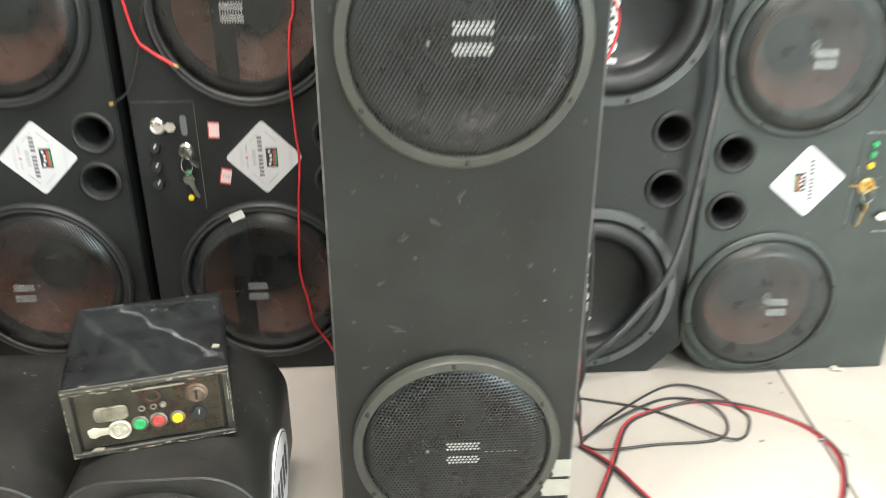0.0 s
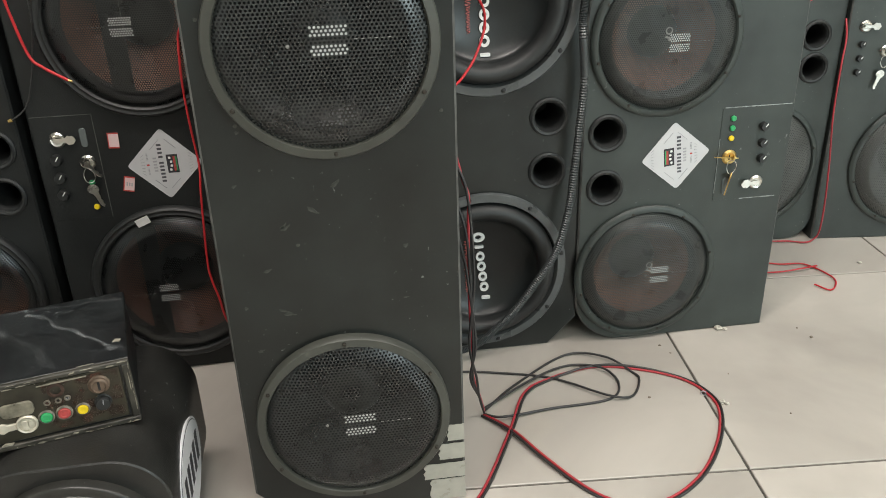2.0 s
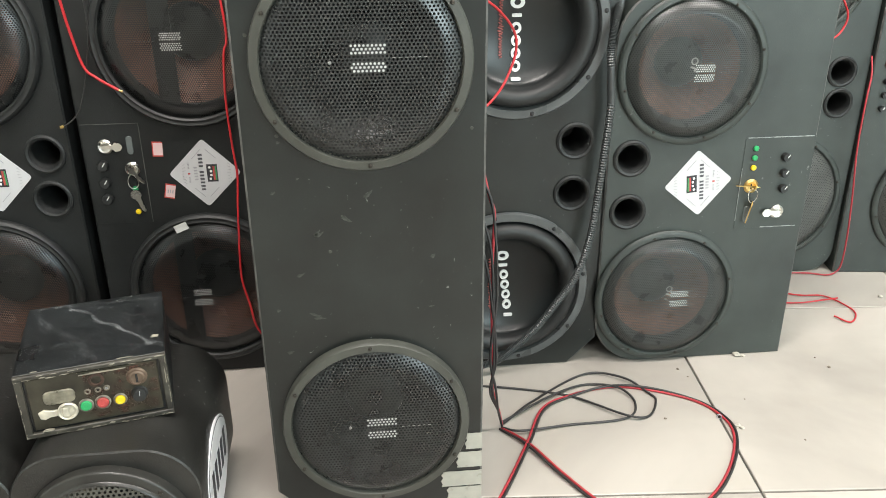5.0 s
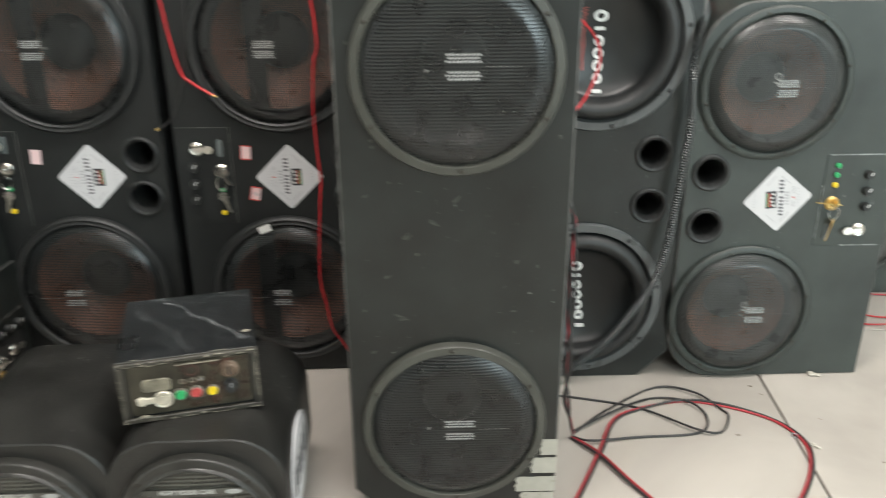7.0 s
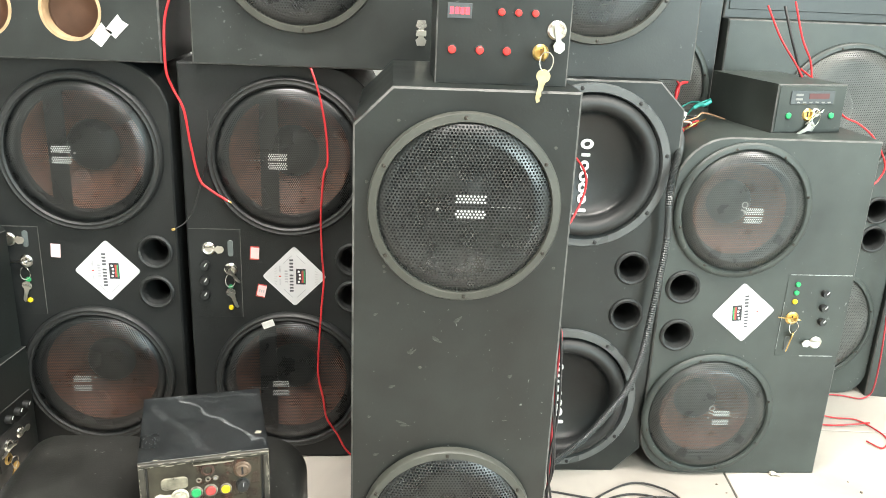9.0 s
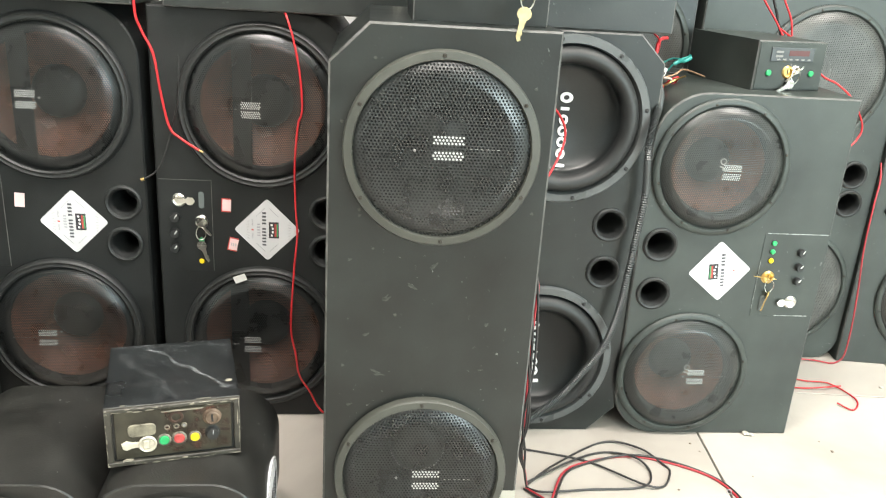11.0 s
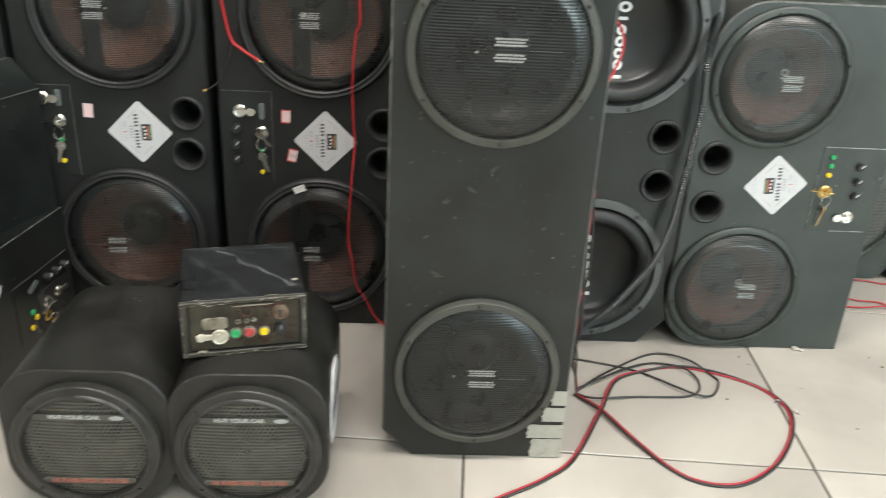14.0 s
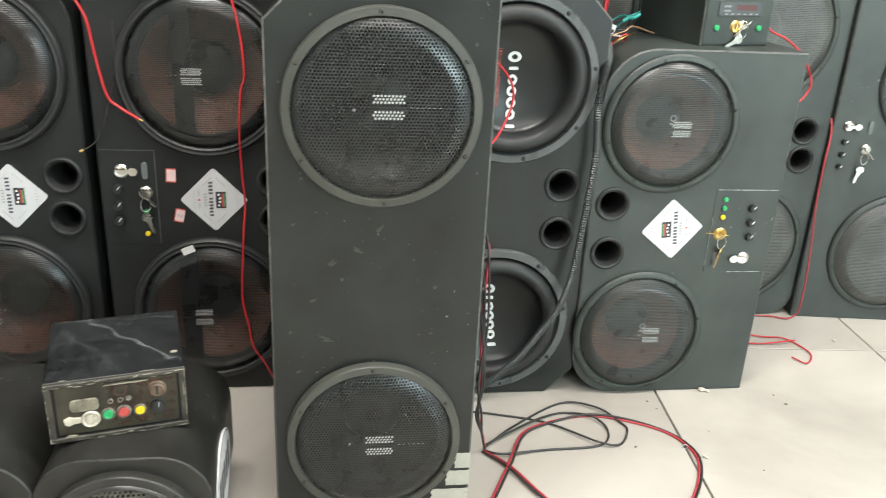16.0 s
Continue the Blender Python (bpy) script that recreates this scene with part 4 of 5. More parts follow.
# ---- details of the boxes ----
for x, z in ((-0.092, 0.805), (-0.108, 0.598), (0.123, 0.774), (-0.134, 0.72), (-0.052, 0.44), (0.134, 0.60)):
    part("nail", shared("nail", lambda: lathe([(0.0024, 0.001), (0.0022, -0.0008), (0, -0.0012)], 10), RING), None, main, at=pose(x, 0, z))
SMEAR = surface("dusty_smear", (0.050, 0.052, 0.047), 0.55, vary=0.7, scale=160)
for x, z, w, h, lean in ((-0.064, 0.465, 0.012, 0.0035, 35), (-0.071, 0.343, 0.014, 0.0030, -15), (-0.126, 0.357, 0.005, 0.0040, 0), (0.080, 0.352, 0.008, 0.0020, 5), (-0.087, 0.542, 0.004, 0.0030, 10), (-0.119, 0.524, 0.007, 0.0030, 25), (-0.116, 0.290, 0.006, 0.0020, 0), (0.001, 0.518, 0.014, 0.0050, 40), (0.083, 0.427, 0.007, 0.0050, 30), (-0.075, 0.342, 0.010, 0.0025, -10), (-0.069, 0.465, 0.006, 0.0040, 30), (-0.078, 0.348, 0.016, 0.0030, -20), (-0.093, 0.408, 0.010, 0.0040, 20), (-0.067, 0.467, 0.012, 0.0030, 50), (-0.115, 0.292, 0.009, 0.0030, 10), (-0.107, 0.590, 0.005, 0.0040, 0), (-0.029, 0.485, 0.016, 0.0050, -35)):
    ragged = [(w * (0.5 + 0.12 * math.sin(5 * a)) * math.cos(a), h * (0.5 + 0.15 * math.cos(3 * a)) * math.sin(a)) for a in [math.pi * k / 7 for k in range(14)]]
    part("scuff", plate(ragged, -0.0003, 0.0004), SMEAR, main, "pale dusty scuff", at=pose(x, 0, z, 0, -lean, 0))
for x0, z0, x1, z1 in ((0.128, 0.109, 0.1525, 0.137), (0.115, 0.076, 0.1525, 0.104), (0.092, 0.042, 0.1525, 0.069), (0.100, 0.002, 0.1525, 0.040)):
    rag = [(x0, z0), (x1, z0), (x1, z1)] + [(x1 - (x1 - x0) * k / 5, z1 - 0.0008 * (k % 2)) for k in range(1, 5)] + [(x0 + 0.003, z1), (x0 - 0.001, z1 - 0.006), (x0 + 0.002, z1 - 0.012), (x0 - 0.0015, z0 + 0.010), (x0 + 0.001, z0 + 0.004)]
    part("tape_strip", plate(rag, -0.0012, 0.0), TAPE, main, "strip of grey tape", at=pose(0, -0.0002, 0))


def control_panel(box, x0, z0, x1, z1, material=MATT, bare=None):
    p = part("panel_plate", plate(rect(x0, z0, x1, z1), -0.001, 0.001, 0.0003), material, box, "thin black acrylic plate")
    for a in bare or ((x0, z1 - 0.0008, x1, z1 + 0.0004), (x1 - 0.0008, z0, x1 + 0.0004, z1)):
        part("plate_edge", plate(rect(*a), -0.0016, -0.0008), SCRATCH if bare else WORN, p)
    return p


def window_slot(box, x, z, turn=0):
    return part("indicator_window", shared("indicator_window", lambda: plate(outline(0.011, 0.033, (0.005, 0.005, 0.005, 0.005)), -0.002, 0.001, 0.0006), surface("grey_window", (0.12, 0.14, 0.14), 0.2)), None, box, at=pose(x, -0.001, z, 0, turn, 0) @ pose(0, 0, -0.0165))


control_panel(box_m, -0.178, 0.324, -0.080, 0.508)
hasp(box_m, -0.1415, 0.468, 0)
window_slot(box_m, -0.0995, 0.469)
lock(box_m, -0.1005, 0.426, CHROME, 0.0105, -60, (0.0, -0.046, -20))
for x, z in ((-0.1495, 0.434), (-0.1505, 0.402), (-0.1515, 0.372)):
    knob(box_m, x, z, 0.0095)
button(box_m, -0.1015, 0.389, 0.005, GREEN, "lamp")
button(box_m, -0.1025, 0.345, 0.005, YELLOW, "lamp")
for x, z, t in ((-0.0535, 0.460, -3), (-0.0425, 0.381, -12)):
    tag = part("price_tag", plate(rect(-0.009, -0.0135, 0.009, 0.0135), -0.001, 0), RED_PRINT, box_m, "white paper tag with a red edge", at=pose(x, -0.0003, z, 0, -t, 0))
    part("paper", plate(rect(-0.0072, -0.011, 0.009, 0.0115), -0.0015, -0.0009), PINK, tag)
    if t < -5:
        for k in range(3):
            part("print_bar", plate(rect(-0.004 + 0.004 * k, -0.003, -0.002 + 0.004 * k, 0.003), -0.0019, -0.0014), GREY_PRINT, tag)
sticker(box_m, 0.0235, 0.4125, 0.0635, 0, False)
part("tape_patch", plate(rect(-0.012, -0.007, 0.012, 0.007), -0.0012, 0.0), WHITE_TAPE, box_m, "scrap of white tape", at=pose(-0.0275, -0.0215, 0.318, 0, -22, 0))

control_panel(box_l, -0.178, 0.324, -0.082, 0.505)
hasp(box_l, -0.137, 0.479, 0)
window_slot(box_l, -0.107, 0.480)
lock(box_l, -0.110, 0.435, CHROME, 0.0105, 60, (-0.001, -0.048, 12))
button(box_l, -0.110, 0.397, 0.005, GREEN, "lamp")
button(box_l, -0.111, 0.354, 0.005, YELLOW, "lamp")
for z in (0.44, 0.41, 0.38):
    knob(box_l, -0.152, z, 0.0095)
tag = part("price_tag", plate(rect(-0.009, -0.0135, 0.009, 0.0135), -0.001, 0), PINK, box_l, "pink paper tag", at=pose(-0.053, -0.0003, 0.457, 0, 4, 0))
sticker(box_l, 0.042, 0.4175, 0.0635, 0, False)

control_panel(box_r, 0.060, 0.281, 0.194, 0.458, HAZED_SLATE, ((0.064, 0.4570, 0.190, 0.4586), (0.0600, 0.296, 0.0608, 0.400), (0.112, 0.2806, 0.182, 0.2822)))
for z in (0.438, 0.420):
    button(box_r, 0.081, z, 0.0052, GREEN, "lamp")
button(box_r, 0.081, 0.401, 0.0052, YELLOW, "lamp")
lock(box_r, 0.082, 0.365, BRASS, 0.0115, 70, (0.003, -0.036, 12, 62))
window_slot(box_r, 0.080, 0.309)
hasp(box_r, 0.140, 0.312, 180)
for x, z in ((0.140, 0.420), (0.142, 0.389), (0.144, 0.359)):
    knob(box_r, x, z, 0.008)
sticker(box_r, -0.0205, 0.375, 0.0645, 6, True)

hasp(box_far, -0.213, 0.513, 0)
window_slot(box_far, -0.159, 0.512)
lock(box_far, -0.159, 0.458, CHROME, 0.0105, -70, (-0.006, -0.050, 15))
for z in (0.474, 0.443, 0.412):
    knob(box_far, -0.215, z, 0.007)

# bare woofers: bolts and word marks as bars
for ob in [c for c in box_p.children if c.name.startswith("woofer")]:
    screws(ob, 8, 0.1485, -0.0088, 10, 0.0041, HOLE)
    lower = ob.location.z < 0.4
    for k in range(7):
        z = (0.046 if not lower else 0.066) - 0.0212 * k - 0.0085
        x = (0.002 if not lower else -0.005) + 0.0022 * k * (1 if lower else -0.2)
        y = 0.003 + 0.03 * math.sqrt(max(0.02, 1 - (x * x + z * z) / 0.103 ** 2)) - 0.0035
        if k in (1, 6):
            bm = plate(outline(0.017, 0.0058, (0.0015,) * 4, 3), -0.0005, 0.004)
            bmesh.ops.translate(bm, vec=(0, 0, -0.003), verts=bm.verts)
        else:
            bm = lathe([(0.0100, -0.0005), (0.0048, -0.0005), (0.0048, 0.004), (0.0100, 0.004)], 20, True)
            bmesh.ops.scale(bm, vec=(1.25 if k == 0 else 0.86, 1, 0.98), verts=bm.verts)
        part("word_mark", bm, WHITE_PRINT, ob, at=pose(x, y, z))
    for k in range(8):
        x, z = -0.027, 0.046 - 0.0135 * k
        y = 0.003 + 0.03 * math.sqrt(max(0.02, 1 - (x * x + z * z) / 0.103 ** 2)) - 0.003
        curl = [(0.004, 0, 0.006), (-0.003, 0, 0.0045), (0.0035, 0, 0.001), (-0.0035, 0, -0.001), (0.003, 0, -0.004), (-0.002, 0, -0.0062)]
        part("script_mark", tube([(px * (1.4 if k in (0, 4) else 0.9), py, pz) for px, py, pz in curl], 0.0007, 5, 4), FADED_RED, ob, at=pose(x, y, z))

# raw cut-outs and tape
for x in (0.095, -0.055):
    part("cut_edge", lathe([(0.0525, -0.0008), (0.0475, -0.0008), (0.0475, 0.03), (0.0525, 0.03)], 48, True), WOOD, box_v, "raw wooden edge of the cut-out", at=pose(x, 0.0, 0.085))
    part("inner_panel", lathe([(0.0, 0.05), (0.052, 0.05), (0.052, 0.018)], 32), surface("bare_board_inside", (0.16, 0.085, 0.055), 0.8, vary=0.3), box_v, at=pose(x, 0, 0.085))
for x, z, t in ((0.145, 0.045, -35), (0.172, 0.060, -40)):
    part("tape_strip", plate([(-0.012, -0.017), (0.010, -0.018), (0.013, 0.016), (0.0, 0.014), (-0.011, 0.018)], -0.0012, 0), WHITE_TAPE, box_v, "strip of white tape", at=pose(x, -0.0002, z, 0, -t, 0))
latch = part("latch", plate([(-0.007, -0.022), (0.007, -0.022), (0.010, -0.012), (0.005, -0.008), (0.005, 0.008), (0.010, 0.012), (0.007, 0.022), (-0.007, 0.022), (-0.010, 0.012), (-0.005, 0.008), (-0.005, -0.008), (-0.010, -0.012)], -0.002, 0, 0.0005), CHROME, box_u, "chrome latch", at=pose(-0.049, 0, 0.068))
part("latch_bar", plate(rect(-0.009, -0.005, 0.009, 0.005), -0.006, -0.001, 0.001), CHROME, latch)

for box, a, e in ((box_x, (0.0, 0.240), 0.255), (box_x, (-0.052, 0.292), 0.255), (box_w, (0.0, 0.262), 0.343)):
    part("edge_trim", tube([(a[0], 0.003, a[1]), (a[0], e * 0.5, a[1]), (a[0], e, a[1])], 0.0011, 6, 2), WORN, box)
part("panel", plate(rect(-0.24, 0.02, 0.24, 0.33), -0.003, 0.001, 0.001), PALER_BLACK, box_y)

# side of the low box
side = pose(0.0, 0.0, 0.0, 0, 0, 90)
holder = box_w
sticker_w = sticker(holder, 0, 0, 0.068, 8, False)
sticker_w.matrix_basis = side @ pose(0.056, -0.0002, 0.185)
tube_w = part("port_tube", lathe([(0.027, 0), (0.027, -0.003), (0.024, -0.005), (0.021, -0.003), (0.020, 0.001)], 40), RUBBER, holder, at=side @ pose(0.054, 0.0, 0.078))
# the side panel is solid: a dark disc paints the tube's shaded depth
part("port_mouth", lathe([(0.0205, -0.0006), (0, -0.0006)], 32), HOLE, tube_w)
plate_w = part("panel_plate", plate(rect(0.150, 0.05, 0.335, 0.172), -0.001, 0.001), BLACK, holder, at=side)
part("plate_edge", plate(rect(0.150, 0.1715, 0.335, 0.1728), -0.0016, -0.0006), WORN, plate_w)
inset = part("switch_plate", plate(rect(0.215, 0.055, 0.325, 0.128), -0.003, -0.0005, 0.0008), RUBBER, holder, at=side)
for make in ((lambda: window_slot(holder, 0, 0), (0.195, 0.143), 70), (lambda: knob(holder, 0, 0, 0.008), (0.255, 0.150), 0), (lambda: knob(holder, 0, 0, 0.008), (0.285, 0.150), 0), (lambda: knob(holder, 0, 0, 0.008), (0.313, 0.150), 0),
             (lambda: button(holder, 0, 0, 0.006, GREEN, "lamp"), (0.193, 0.103), 0), (lambda: button(holder, 0, 0, 0.006, YELLOW, "lamp"), (0.203, 0.088), 0), (lambda: button(holder, 0, 0, 0.006, YELLOW, "lamp"), (0.186, 0.073), 0),
             (lambda: lock(holder, 0, 0, CHROME, 0.0105, 40), (0.245, 0.100), 0), (lambda: hasp(holder, 0, 0), (0.285, 0.105), 0), (lambda: lock(holder, 0, 0, BRASS, 0.010, None, (0.01, -0.02, 40)), (0.240, 0.072), 0)):
    ob = make[0]()
    ob.matrix_basis = side @ pose(make[1][0], -0.001, make[1][1], 0, make[2], 0)

# ---- cables ----


def cable(name, pts, r, material, label, seg=8, n=10, ribs=0.0):
    ob = new(name, mesh_of(tube(pts, r, seg, n, ribs), name, material, 60))
    return tagged(ob, label, "cable", "loose cables")


cable("conduit", [(0.482, 1.46, 0.728), (0.474, 1.40, 0.716), (0.456, 1.345, 0.694), (0.441, 1.320, 0.660), (0.437, 1.314, 0.620), (0.443, 1.312, 0.530), (0.438, 1.312, 0.450), (0.431, 1.311, 0.367), (0.422, 1.309, 0.290), (0.402, 1.307, 0.218), (0.366, 1.306, 0.160), (0.326, 1.306, 0.105), (0.288, 1.308, 0.066), (0.255, 1.312, 0.036), (0.21, 1.318, 0.018)],
      0.0076, surface("conduit_plastic", (0.05, 0.055, 0.055), 0.3, vary=0.2), "black corrugated conduit hanging beside a speaker box", 10, 34, 0.0016)
cable("wire", [(-0.445, 1.345, 1.05), (-0.460, 1.35, 0.96), (-0.479, 1.352, 0.897), (-0.483, 1.355, 0.816), (-0.476, 1.365, 0.780), (-0.460, 1.37, 0.741), (-0.4525, 1.376, 0.674), (-0.441, 1.379, 0.611), (-0.422, 1.374, 0.592), (-0.386, 1.364, 0.572)], 0.0025, RED_WIRE, "thick red wire with a bare end hanging over speaker boxes")
cable("wire", [(-0.386, 1.364, 0.572), (-0.380, 1.363, 0.570)], 0.0022, BRASS, "bare copper wire end", 6, 3)
cable("wire", [(-0.413, 1.352, 0.743), (-0.418, 1.36, 0.670), (-0.436, 1.382, 0.612), (-0.450, 1.384, 0.565), (-0.463, 1.387, 0.535), (-0.478, 1.388, 0.518), (-0.494, 1.388, 0.508)], 0.0015, BLACK_WIRE, "thin dark wire hanging over a speaker box")
cable("wire", [(-0.494, 1.388, 0.508), (-0.500, 1.387, 0.506)], 0.003, BRASS, "bare copper wire end", 6, 3)
cable("wire", [(-0.236, 1.40, 0.820), (-0.230, 1.372, 0.821), (-0.216, 1.362, 0.780), (-0.205, 1.362, 0.722), (-0.2005, 1.362, 0.668), (-0.202, 1.362, 0.645), (-0.2075, 1.362, 0.630), (-0.2125, 1.364, 0.578), (-0.2145, 1.370, 0.530), (-0.213, 1.374, 0.466), (-0.210, 1.374, 0.412), (-0.2145, 1.366, 0.352), (-0.2215, 1.364, 0.240), (-0.220, 1.364, 0.200), (-0.2125, 1.366, 0.160), (-0.205, 1.368, 0.110), (-0.184, 1.372, 0.070), (-0.165, 1.374, 0.030), (-0.140, 1.374, 0.006)], 0.0021, RED_WIRE, "red wire hanging down in front of a woofer")
cable("wire", [(0.19, 1.12, 0.50), (0.200, 1.10, 0.452), (0.208, 1.10, 0.427), (0.207, 1.10, 0.385), (0.206, 1.10, 0.288), (0.209, 1.10, 0.174), (0.213, 1.115, 0.103), (0.228, 1.13, 0.043), (0.236, 1.143, 0.006)], 0.0023, DARK_RED, "maroon wire hanging beside the tall box")
for dx, top in ((0.0, 0.40), (0.006, 0.46), (-0.004, 0.35)):
    cable("wire", [(0.19, 1.10, top + 0.02), (0.202 + dx * 0.5, 1.09, top - 0.03), (0.206 + dx, 1.085, 0.298), (0.209 - dx, 1.085, 0.185), (0.210 + dx, 1.10, 0.110), (0.225, 1.125, 0.05), (0.236, 1.143, 0.005)], 0.0021, BLACK_WIRE, "black wire hanging beside the tall box")
cable("wire", [(0.1728, 1.20, 0.738), (0.195, 1.22, 0.73), (0.231, 1.25, 0.706), (0.262, 1.27, 0.669), (0.267, 1.275, 0.633), (0.249, 1.26, 0.592), (0.225, 1.23, 0.570), (0.190, 1.20, 0.540), (0.1775, 1.20, 0.45), (0.1765, 1.22, 0.20), (0.178, 1.235, 0.04), (0.180, 1.26, 0.0018)], 0.0021, RED_WIRE, "red wire loop beside the tall box")
cable("wire", [(0.80, 1.62, 0.83), (0.822, 1.56, 0.80), (0.844, 1.50, 0.752), (0.882, 1.50, 0.735), (0.915, 1.50, 0.713), (0.936, 1.50, 0.690), (0.958, 1.50, 0.653), (0.957, 1.50, 0.627), (0.934, 1.50, 0.602), (0.88, 1.53, 0.585)], 0.0021, RED_WIRE, "red wire curling behind the radio unit")
cable("wire", [(0.66, 1.52, 0.96), (0.688, 1.50, 0.899), (0.727, 1.50, 0.851), (0.746, 1.50, 0.825)], 0.0021, RED_WIRE, "red wire rising from the radio unit")
cable("wire", [(0.715, 1.52, 0.97), (0.732, 1.50, 0.901), (0.756, 1.50, 0.859), (0.766, 1.50, 0.825)], 0.0021, RED_WIRE, "red wire rising from the radio unit")
cable("wire", [(0.70, 1.53, 0.96), (0.715, 1.51, 0.90), (0.735, 1.515, 0.86), (0.752, 1.52, 0.824)], 0.003, BLACK_WIRE, "black wire rising from the radio unit")
cable("wire", [(1.150, 1.69, 0.53), (1.147, 1.672, 0.49), (1.138, 1.66, 0.435), (1.140, 1.66, 0.328), (1.154, 1.662, 0.204), (1.163, 1.665, 0.107), (1.166, 1.67, 0.03), (1.155, 1.672, 0.006), (1.128, 1.665, 0.004), (1.09, 1.68, 0.004), (1.02, 1.69, 0.004)], 0.0021, DARK_RED, "red wire hanging between two boxes down to the floor")
cable("wire", [(0.95, 1.60, 0.004), (1.009, 1.569, 0.004), (1.064, 1.558, 0.004), (1.089, 1.504, 0.004), (1.087, 1.465, 0.004), (1.055, 1.432, 0.004), (1.034, 1.461, 0.005)], 0.0019, RED_WIRE, "red wire end lying on the tiles")
cable("wire", [(0.93, 1.54, 0.004), (0.993, 1.532, 0.004), (1.042, 1.530, 0.0085), (1.087, 1.541, 0.006)], 0.0019, RED_WIRE, "red wire end lying on the tiles")
cable("wire", [(0.236, 1.145, 0.006), (0.305, 1.214, 0.003), (0.423, 1.294, 0.003), (0.492, 1.268, 0.008), (0.528, 1.217, 0.003), (0.533, 1.190, 0.003), (0.504, 1.145, 0.003), (0.461, 1.147, 0.008), (0.378, 1.224, 0.003), (0.278, 1.261, 0.003), (0.20, 1.28, 0.003)], 0.0022, BLACK_WIRE, "black wire looped on the tiles")
cable("wire", [(0.237, 1.149, 0.009), (0.343, 1.222, 0.008), (0.417, 1.258, 0.003), (0.474, 1.234, 0.008), (0.493, 1.189, 0.003), (0.461, 1.143, 0.003), (0.352, 1.135, 0.003), (0.266, 1.121, 0.008), (0.235, 1.141, 0.003)], 0.0022, BLACK_WIRE, "black wire looped on the tiles")
LOOP = [(-0.15, 0.72), (-0.026, 0.801), (0.072, 0.856), (0.140, 0.898), (0.194, 0.950), (0.268, 1.085), (0.315, 1.182), (0.373, 1.224), (0.460, 1.245), (0.535, 1.226), (0.604, 1.183), (0.633, 1.134), (0.634, 1.080), (0.595, 1.002), (0.534, 0.931), (0.462, 0.889), (0.398, 0.895), (0.355, 0.934), (0.309, 1.010), (0.273, 1.086), (0.235, 1.141)]
beside = []
for k, (x, y) in enumerate(LOOP):
    (x0, y0), (x1, y1) = LOOP[max(k - 1, 0)], LOOP[min(k + 1, len(LOOP) - 1)]
    length = math.hypot(x1 - x0, y1 - y0)
    side_step = 0.0052 * max(-1.0, min(1.0, (k - 8.5) / 2))
    beside.append((x - (y1 - y0) / length * side_step, y + (x1 - x0) / length * side_step))
for line, m, label in ((LOOP, DARK_RED, "dark red wire in a large loop on the tiles"), (beside, BLACK_WIRE, "black wire in a large loop on the tiles")):
    cable("wire", [(x, y, 0.0026 + (0.0042 if k in (5, 6, 18, 19) else 0) + (0.0040 if m is BLACK_WIRE and k in (8, 9) else 0)) for k, (x, y) in enumerate(line)], 0.0023, m, label)
part("tie", lathe([(0.0050, -0.0015), (0.0050, 0.0015), (0.004, 0.0015), (0.004, -0.0015)], 16, True), GREY_PRINT, None, at=pose(0.628, 1.128, 0.0035, 0, 0, -20))
tagged(bpy.data.objects["tie"], "small white tie round two wires on the floor", "cable tie")
# tangle between two boxes
for pts, m in (([(0.50, 1.56, 0.82), (0.515, 1.50, 0.801), (0.510, 1.50, 0.76), (0.500, 1.47, 0.715), (0.53, 1.45, 0.725)], RED_WIRE), ([(0.52, 1.50, 0.752), (0.554, 1.50, 0.767), (0.575, 1.48, 0.770), (0.592, 1.47, 0.779)], TEAL), ([(0.54, 1.49, 0.74), (0.56, 1.48, 0.765), (0.588, 1.47, 0.768)], TEAL),
               ([(0.51, 1.46, 0.70), (0.53, 1.45, 0.728), (0.555, 1.45, 0.738), (0.56, 1.47, 0.725), (0.53, 1.46, 0.712)], RED_WIRE), ([(0.50, 1.45, 0.71), (0.54, 1.44, 0.732), (0.585, 1.47, 0.738)], BRASS), ([(0.51, 1.47, 0.745), (0.55, 1.46, 0.745), (0.58, 1.48, 0.752)], BLACK_WIRE)):
    cable("wire", [(0.49 + (x - 0.51) * 0.75, y, z) for x, y, z in pts], 0.0019, m, "tangled wire end between two speaker boxes")
COPPER = surface("bare_copper", (0.40, 0.23, 0.14), 0.4, 0.7, vary=0.2, scale=90)
PALE_WIRE = surface("pale_wire", (0.50, 0.42, 0.36), 0.5, vary=0.2)
cable("wire", [(0.483, 1.480, 0.757), (0.476, 1.460, 0.776), (0.477, 1.460, 0.798), (0.483, 1.460, 0.808), (0.505, 1.490, 0.808)], 0.0034, RED_WIRE, "thick red wire end between two speaker boxes")
cable("wire", [(0.515, 1.460, 0.761), (0.526, 1.460, 0.767), (0.535, 1.455, 0.769), (0.548, 1.460, 0.775)], 0.0036, TEAL, "teal wire end with a frayed tip")
cable("wire", [(0.522, 1.464, 0.767), (0.533, 1.464, 0.772), (0.542, 1.464, 0.776)], 0.0022, TEAL, "teal wire end with a frayed tip")
cable("wire", [(0.478, 1.450, 0.728), (0.497, 1.450, 0.736), (0.519, 1.450, 0.744), (0.538, 1.460, 0.752), (0.590, 1.480, 0.738)], 0.0018, COPPER, "bare copper strands between two speaker boxes")
cable("wire", [(0.476, 1.445, 0.721), (0.493, 1.445, 0.720), (0.506, 1.445, 0.726), (0.508, 1.445, 0.734), (0.495, 1.449, 0.735)], 0.0022, PALE_WIRE, "pale wire curl between two speaker boxes")
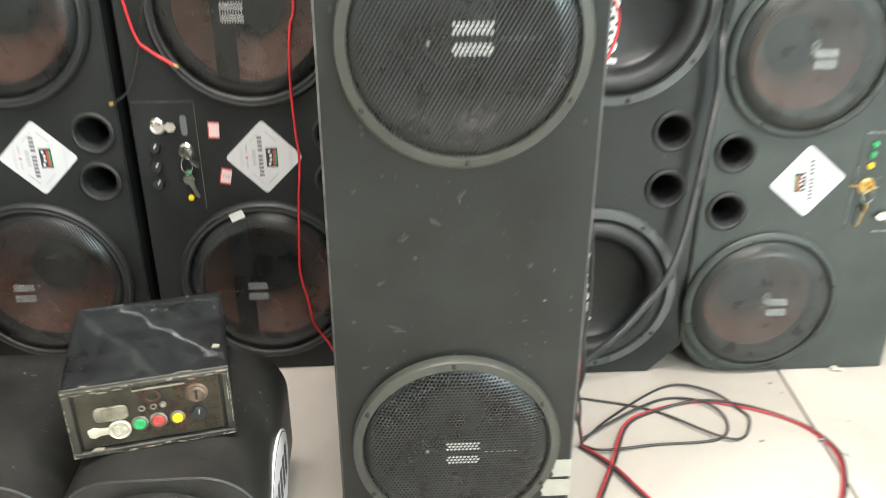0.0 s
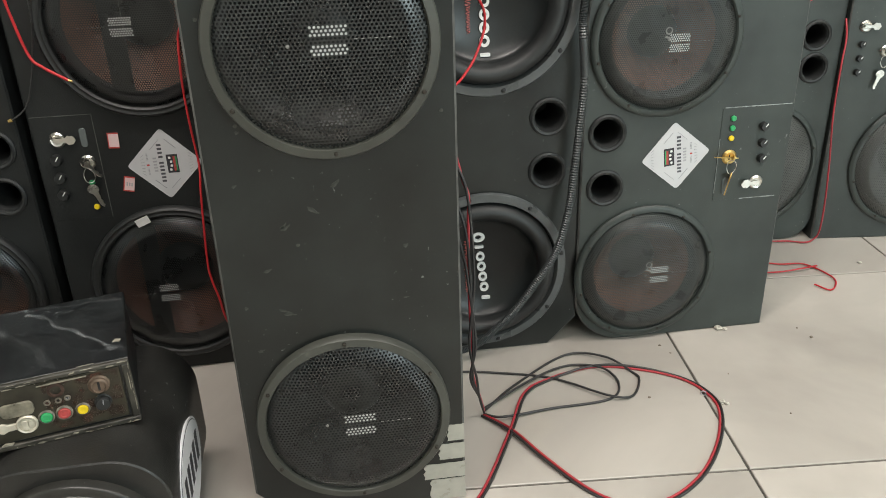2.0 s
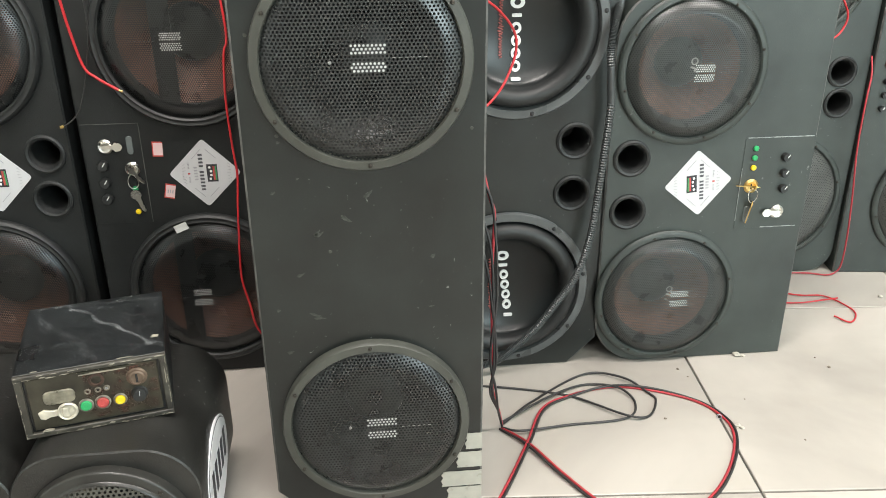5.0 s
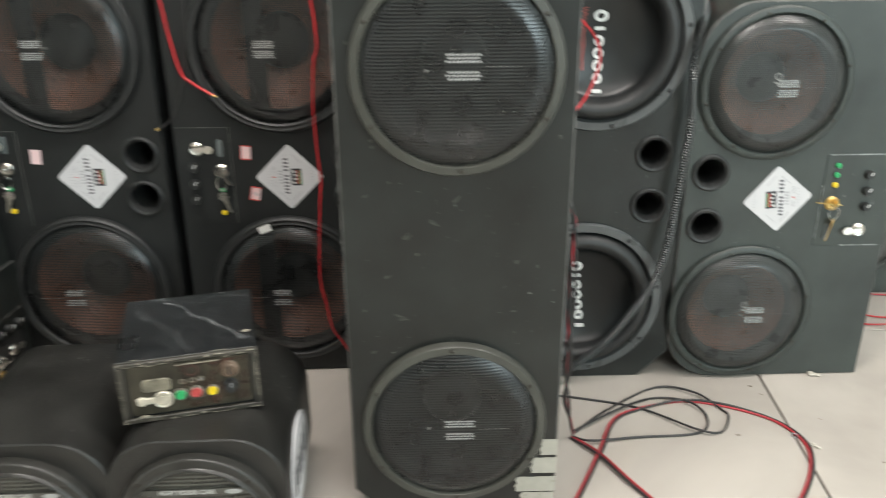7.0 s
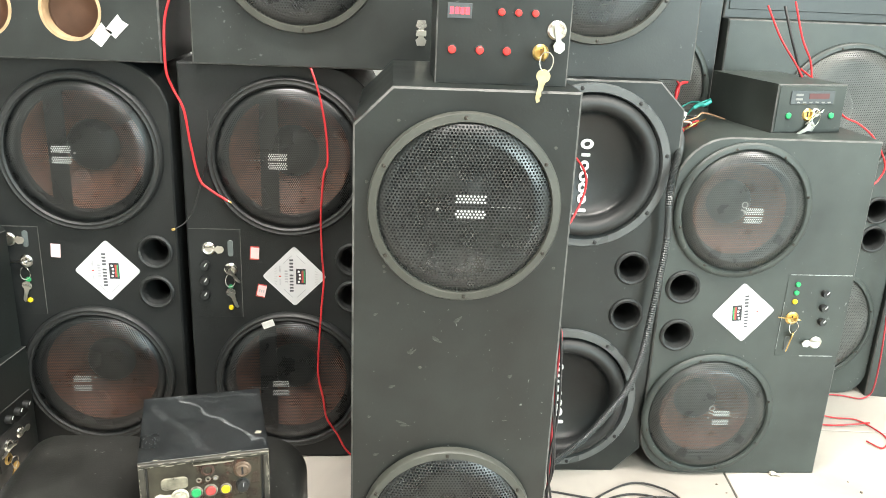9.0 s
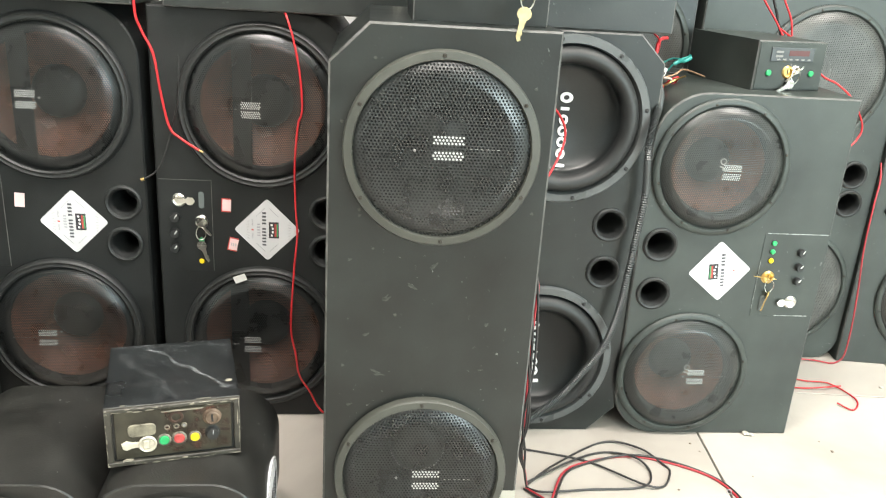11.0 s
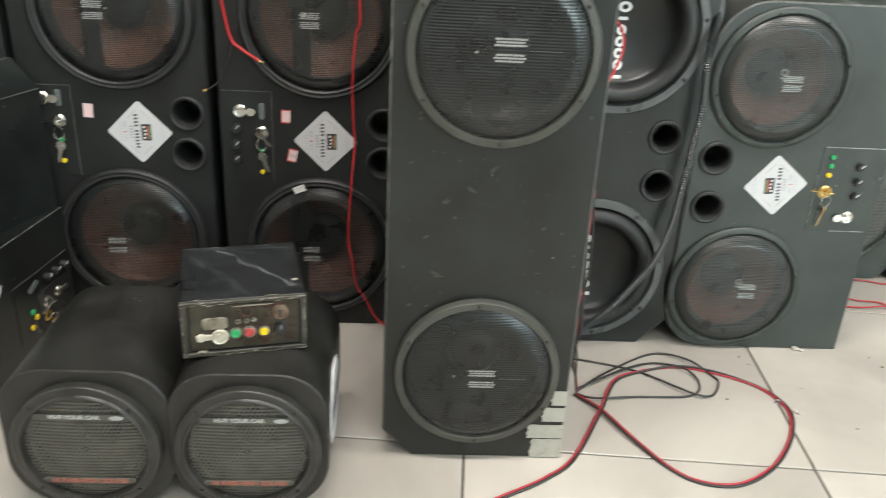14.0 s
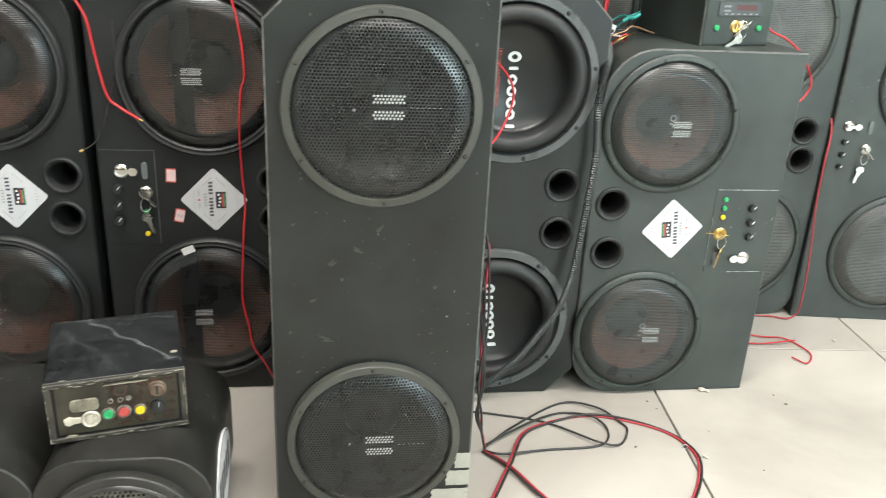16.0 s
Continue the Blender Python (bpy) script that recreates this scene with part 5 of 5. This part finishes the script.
cable("wire", [(0.471, 1.440, 0.717), (0.480, 1.436, 0.722), (0.492, 1.440, 0.718), (0.481, 1.440, 0.711)], 0.0032, RED_WIRE, "short red wire end between two speaker boxes")
plug = thing("connector", pose(0.489, 1.448, 0.738, 10, 12, 20), "small white plastic connector among tangled wires", "connector")
part("shell", cabinet(outline(0.017, 0.017, (0.002,) * 4), 0.024, edge=0.001), [WHITE_PRINT, WHITE_PRINT], plug)
part("socket", plate(rect(-0.005, 0.003, 0.005, 0.009), -0.001, 0.002), HOLE, plug)

# crumbs of plaster and paper on the tiles
for k, (x, y, r) in enumerate(((0.751, 1.332, 0.0075), (0.762, 1.328, 0.005), (0.650, 1.101, 0.006), (0.656, 1.094, 0.004), (0.532, 1.137, 0.0028), (0.914, 1.267, 0.0035), (0.614, 1.295, 0.0028), (1.194, 1.543, 0.005), (0.624, 1.266, 0.0018), (0.75, 1.05, 0.0018), (0.700, 1.180, 0.0015), (0.905, 1.305, 0.002))):
    bm = bmesh.new()
    bmesh.ops.create_icosphere(bm, subdivisions=2, radius=r)
    for v in bm.verts:
        v.co *= 1 + 0.5 * noise.noise(v.co * 420 + Vector((k * 7, 0, 0)))
        v.co.z *= 0.5
    low = min(v.co.z for v in bm.verts)
    for v in bm.verts:
        v.co.z -= low
    crumb = new("crumb", mesh_of(bm, "crumb", surface("crumb", (0.52, 0.49, 0.42), 0.8, vary=0.4, scale=120) if k < 4 or k == 7 else surface("dark_crumb", (0.22, 0.18, 0.14), 0.8, vary=0.4, scale=120)))
    crumb.location = (x, y, 0)
    tagged(crumb, "small crumb of debris lying on the floor tiles", "debris", "debris on the floor")

# ---- floor tiles ----
PITCH = 0.609
base = pose(0.008, 0.98, 0, 0, 0, -4.5)
half = PITCH / 2 - 0.0021
tile_mesh = mesh_of(plate(rect(-half, -half, half, half), -0.0, 0.008, 0.0012), "tile", TILE)
for i in range(-6, 9):
    for j in range(-8, 4):
        middle = base @ Vector(((i + 0.5) * PITCH, (j + 0.5) * PITCH, 0))
        if not (-2.85 < middle.x < 4.75 and -3.4 < middle.y < 2.3):
            continue
        part("tile", tile_mesh, None, floor, at=base @ pose((i + 0.5) * PITCH, (j + 0.5) * PITCH, 0, -90, 0, 0))
